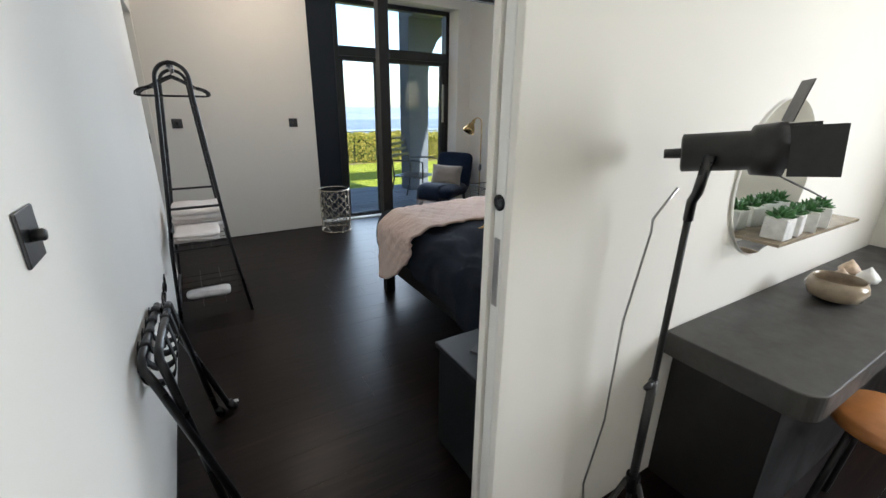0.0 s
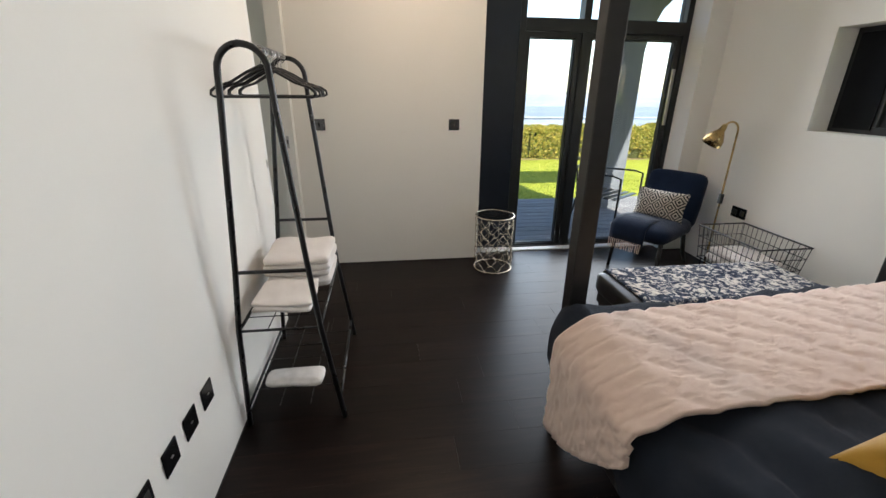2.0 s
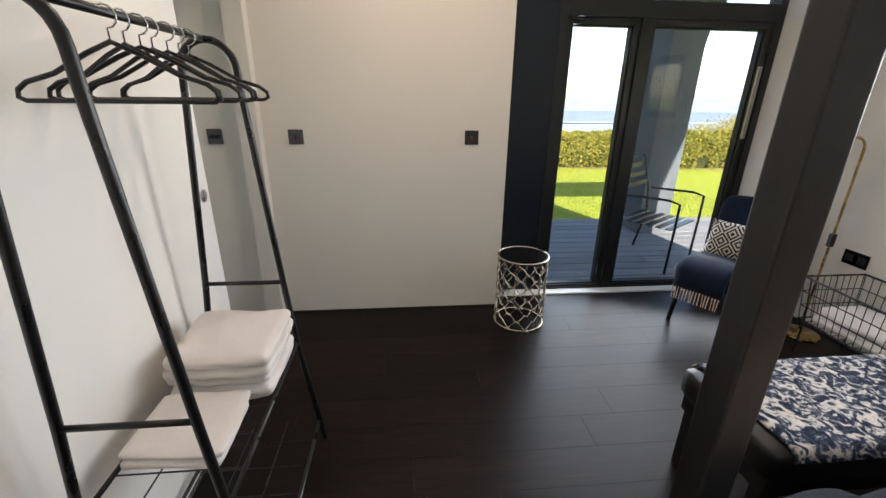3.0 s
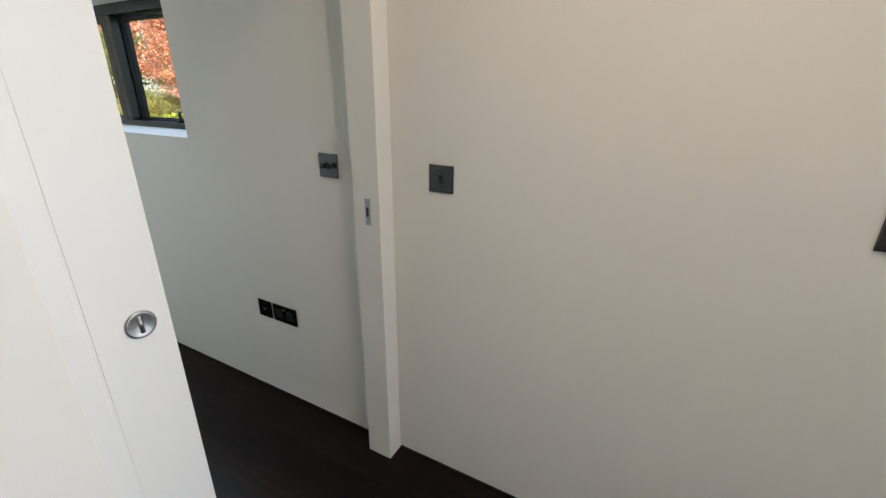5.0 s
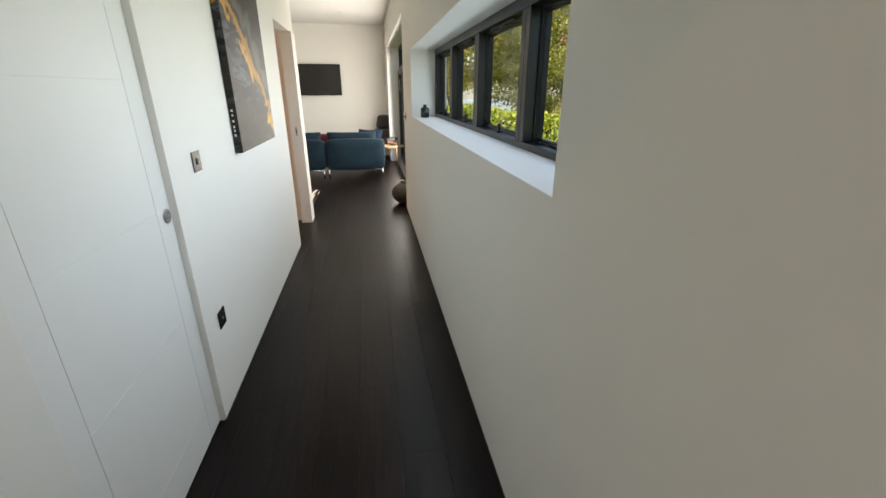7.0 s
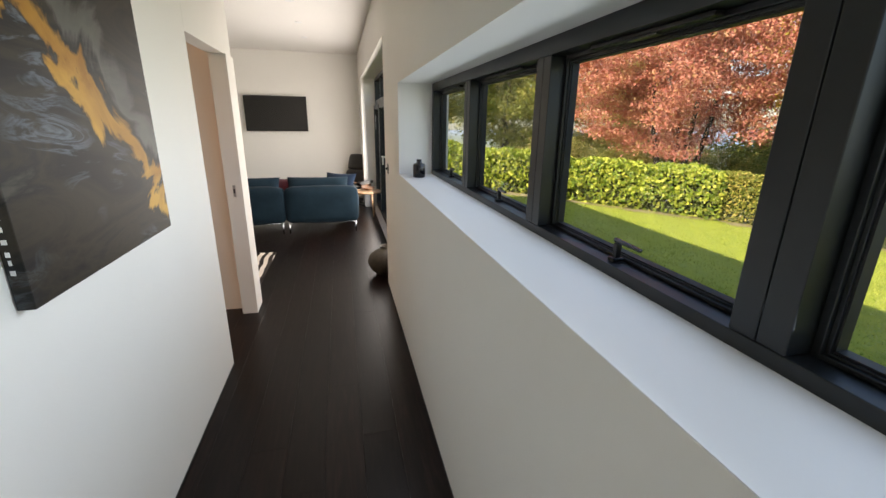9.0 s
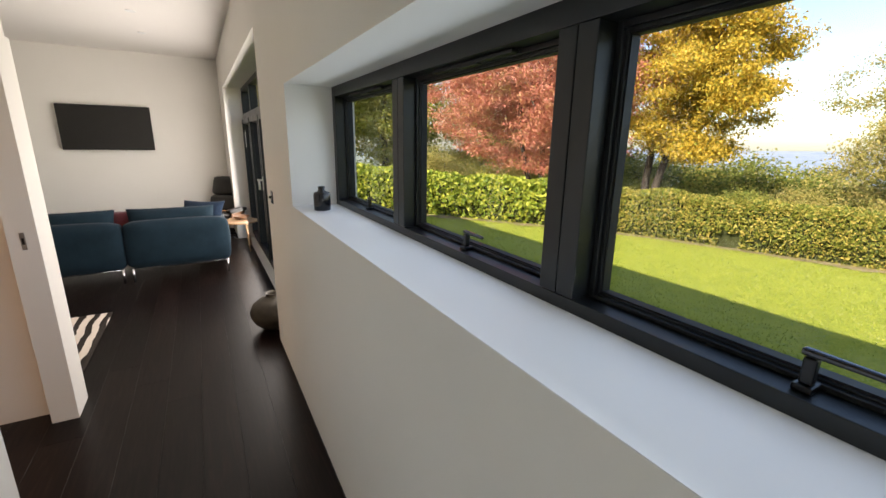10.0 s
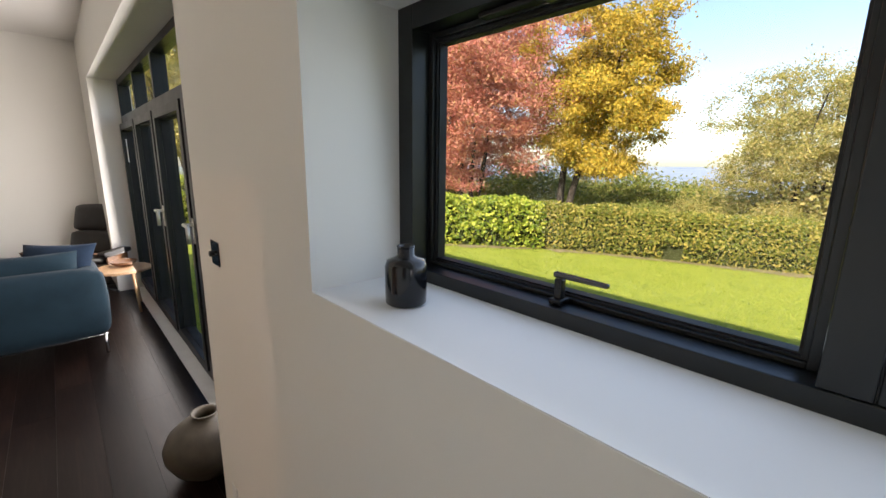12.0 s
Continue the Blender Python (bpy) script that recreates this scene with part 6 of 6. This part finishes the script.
def tree(name, label, x, y, crown, mat, seed, leaves, leaf, trunk=0.2, stems=2, clumps=300, clump=0.55, flat=0.5, gaps=-0.25, bare=0.4):
    """Stems that fork into limbs, each limb ending in a spray of leaves, within an uneven crown (cx, cy, cz, rx, rz)."""
    rnd = random.Random(seed)
    z0 = ground_z(y) - 0.1
    t = thing(name, label, "tree", (x, y, z0))
    cx, cy, cz, rx, rz = crown
    c = Vector((cx - x, cy - y, cz - z0))
    off = Vector((seed * 1.7, seed * 0.9, seed * 0.3))
    aims = []
    while len(aims) < clumps:
        d = Vector((rnd.gauss(0, 1), rnd.gauss(0, 1), rnd.gauss(0, 1))).normalized()
        k = rnd.random() ** 0.42 * (0.90 + 0.28 * noise.noise(d * 1.9 + off) + 0.14 * noise.noise(d * 4.5 + off))
        p = Vector((c.x + d.x * rx * k, c.y + d.y * rx * k, c.z + d.z * rz * k))
        if p.z < bare + 0.5 * noise.noise(p * 0.5) or noise.noise(p * 0.42 + off) < gaps:
            continue
        aims.append(p)
    wood_bm = bmesh.new()
    nodes, radii = [], []
    for i in range(stems):
        a = 2 * math.pi * i / stems + rnd.uniform(-0.5, 0.5)
        foot = Vector((0.22 * (stems - 1) * math.cos(a), 0.22 * (stems - 1) * math.sin(a), 0))
        top = c + Vector((rx * 0.30 * math.cos(a) * (stems > 1), rx * 0.30 * math.sin(a) * (stems > 1), rz * rnd.uniform(0.45, 0.7)))
        pts, rr = [], []
        for j in range(11):
            f = j / 10
            p = foot.lerp(top, f)
            p.x += (f - f * f) * 0.5 * rx * noise.noise((f * 2.2, seed, i * 3.1)) - (top.x - foot.x) * 0.5 * (f - f * f)
            p.y += (f - f * f) * 0.5 * rx * noise.noise((f * 2.2, seed + 8, i * 3.1)) - (top.y - foot.y) * 0.5 * (f - f * f)
            pts.append(p)
            rr.append(1.15 - f if f else 1.3)
            if f > 0.18:
                nodes.append(p)
                radii.append(trunk * max(0.12, 1.05 - f))
        tube(wood_bm, pts, trunk, 8, False, rr)
    pos = np.array([tuple(p) for p in nodes])
    rad = np.array(radii)
    aims.sort(key=lambda p: min((p - q).length for q in nodes))
    cloud = []
    each = leaves // clumps
    rng = np.random.default_rng(seed)
    for p in aims:
        v = np.array(tuple(p)) - pos
        dist = np.linalg.norm(v, axis=1)
        cost = dist + np.maximum(0, -v[:, 2]) * 1.4
        i = int(np.argmin(cost))
        q = Vector(pos[i])
        length = (p - q).length
        r = float(min(rad[i] * 0.6, 0.008 + 0.016 * length))
        bend = Vector((rnd.gauss(0, 0.08), rnd.gauss(0, 0.08), 0.10)) * length
        run = [q + (p - q) * f + bend * (4 * (f - f * f)) for f in (0, 0.3, 0.55, 0.8, 1.0)]
        tube(wood_bm, run, r, 5, False, (1, 0.85, 0.7, 0.5, 0.3))
        pos = np.concatenate((pos, [tuple(w) for w in run[1:]]))
        rad = np.concatenate((rad, [r * 0.85, r * 0.7, r * 0.55, r * 0.4]))
        n = int(each * rnd.uniform(0.5, 1.5))
        body = rng.normal(size=(n, 3)) * (clump, clump, clump * flat)
        body += np.array(tuple(p)) + (0, 0, 0.1 * clump)
        cloud.append(body)
        n = int(each * 0.22)
        f = rng.uniform(0.45, 1.0, (n, 1))
        cloud.append(np.array(tuple(q)) * (1 - f) + np.array(tuple(p)) * f + rng.normal(size=(n, 3)) * clump * 0.3)
    part("trunk", wood_bm, M_BARK, t, smooth=True)
    leaf_cloud("crown", np.concatenate(cloud), leaf, seed + 9, mat, t)
    return t


tree("copper_tree", "copper-red leaved tree beyond the hedge", -21.6, 18.0, (-22.4, 18.4, 5.9, 8.2, 6.9), M_COPPER, 11, 165000, 0.068, 0.15, 5, 850, 0.46, 0.34, -0.17, 1.9)
tree("golden_maple", "golden yellow autumn maple beyond the hedge", -16.3, 20.4, (-14.5, 20.6, 5.3, 4.0, 5.6), M_GOLD, 23, 80000, 0.074, 0.20, 2, 380, 0.36, 0.5, -0.08, 3.0)
tree("olive_tree", "pale olive-green thin-leaved tree beyond the hedge", -7.4, 28.5, (-6.8, 28.7, 2.5, 5.5, 5.5), M_OLIVE, 31, 64000, 0.062, 0.14, 4, 420, 0.40, 0.45, -0.08)
green = tree("green_tree", "tall green tree at the garden's far corner", -34, 12.5, (-34, 12.5, 5.0, 5.6, 6.2), M_GREENTREE, 47, 24000, 0.11, 0.25, 1, 170, 0.65, 0.5, -0.1)
olive = tree("green_tree", "broad yellow-green tree behind the copper tree", -33, 24, (-33, 24, 4.0, 6.2, 6.2), M_OLIVE, 53, 20000, 0.11, 0.25, 1, 160, 0.65, 0.5, -0.08)
tree("green_tree", "dark green tree at the edge of the slope", -1.2, 34, (-1.2, 34, 0.8, 4.4, 4.6), M_GREENTREE, 59, 20000, 0.12, 0.2, 2, 130, 0.6, 0.6)
for i, (x, y, k) in enumerate(((-33, 4.0, 0.9), (-39, 7.0, 1.0), (-44, 17, 1.2), (-41, 28, 1.1))):
    o = copy_thing(green if i == 2 else olive, pose(x, y, ground_z(y) - 0.1, 0, 0, 70 * i))
    o.scale = (k, k, k)
rs = random.Random(77)
first = tree("shrub", "low green and yellow scrub beyond the hedge", -24, 20.5, (-24, 20.5, -1.2, 2.1, 1.5), M_GREENTREE, 61, 12000, 0.05, 0.05, 4, 90, 0.30, 0.7)
tagged(first, "", "shrub", "scrub beyond the hedge")
other = tree("shrub", "low russet and olive scrub beyond the hedge", -11.5, 24.5, (-11.5, 24.5, -1.7, 2.2, 1.4), M_OLIVE, 67, 12000, 0.05, 0.05, 4, 90, 0.30, 0.7)
tagged(other, "", "shrub", "scrub beyond the hedge")
for i in range(36):
    x = -30 + 56 * i / 35 + rs.uniform(-0.7, 0.7)
    y = 17 + rs.uniform(0, 9) + (4 if x > -14 else 0)
    k = rs.uniform(0.75, 1.15)
    o = copy_thing(rs.choice((first, other)), pose(x, y, ground_z(y) - 0.1, 0, 0, rs.uniform(0, 360)))
    o.scale = (k, k, k * rs.uniform(0.7, 1.0))
for i in range(44):
    y = rs.uniform(30, 62)
    x = -75 + 80 * i / 43 + rs.uniform(-2, 2)
    k = rs.uniform(1.5, 2.3) * (0.75 + y / 110)
    o = copy_thing(rs.choice((first, other)), pose(x, y, ground_z(y) - 0.3, 0, 0, rs.uniform(0, 360)))
    o.scale = (k * 1.3, k * 1.3, k)

# ---------------------------------------------------------------- boards of floor and deck


def board(name, parent, x0, x1, y0, y1, top, thick, mat, gap=0.0002, ch=0.0004):
    bm = bmesh.new()
    x0, x1, y0, y1 = x0 + gap, x1 - gap, y0 + gap, y1 - gap
    lv = [(x0, y0, x1, y1, top - thick), (x0, y0, x1, y1, top - ch), (x0 + ch, y0 + ch, x1 - ch, y1 - ch, top)]
    rings = [[bm.verts.new(p) for p in ((a, b, z), (c, b, z), (c, d, z), (a, d, z))] for a, b, c, d, z in lv]
    for A, C in zip(rings, rings[1:]):
        for k in range(4):
            bm.faces.new((A[k], A[(k + 1) % 4], C[(k + 1) % 4], C[k]))
    bm.faces.new(rings[-1])
    return part(name, bm, mat, parent)


floor = thing("floor", "dark stained oak plank floor with a satin finish", "floor")
floor["kind"] = "structure"
W = 0.185
rp = random.Random(5)
row = 0
y = 0.0
while y > -7.0:
    spans = [(-10.57, 3.49)] if y > -1.28 else ([(-10.57, -5.25), (-5.25, 3.49)] if y > -2.0 else ([(-10.57, -5.25), (-0.05, 3.49)] if y > -4.95 else [(-0.05, 3.49)]))
    for a, b in spans:
        x = a
        ln = rp.uniform(0.6, 2.2)
        while x < b - 0.01:
            e = min(b, x + ln)
            if b - e < 0.3:
                e = b
            board("plank", floor, x, e, y - W, y, 0.0, 0.018, M_OAK)
            x, ln = e, rp.choice((1.5, 1.9, 2.2, 2.4))
    y -= W
for x0, x1, y1 in ((1.47, 3.293, 0.134), (-9.598, -5.572, 0.149)):
    board("plank", floor, x0, (x0 + x1) / 2, 0.0, y1, 0.0, 0.018, M_OAK)
    board("plank", floor, (x0 + x1) / 2, x1, 0.0, y1, 0.0, 0.018, M_OAK)
deck = thing("deck", "weathered grey timber deck outside the bedroom", "deck")
deck["kind"] = "structure"
y = 0.37
while y < 2.2:
    x = 0.6
    for e in (3.0 + 0.6 * rp.random(), 7.5):
        board("deck_board", deck, x, e, y, y + 0.138, -0.03, 0.028, M_DECK, 0.002, 0.004)
        x = e
    y += 0.142
structure("deck_joists", B(0.62, 7.45, 0.37, 2.18, -0.3, -0.062), M_GAP, "dark joists under the deck")
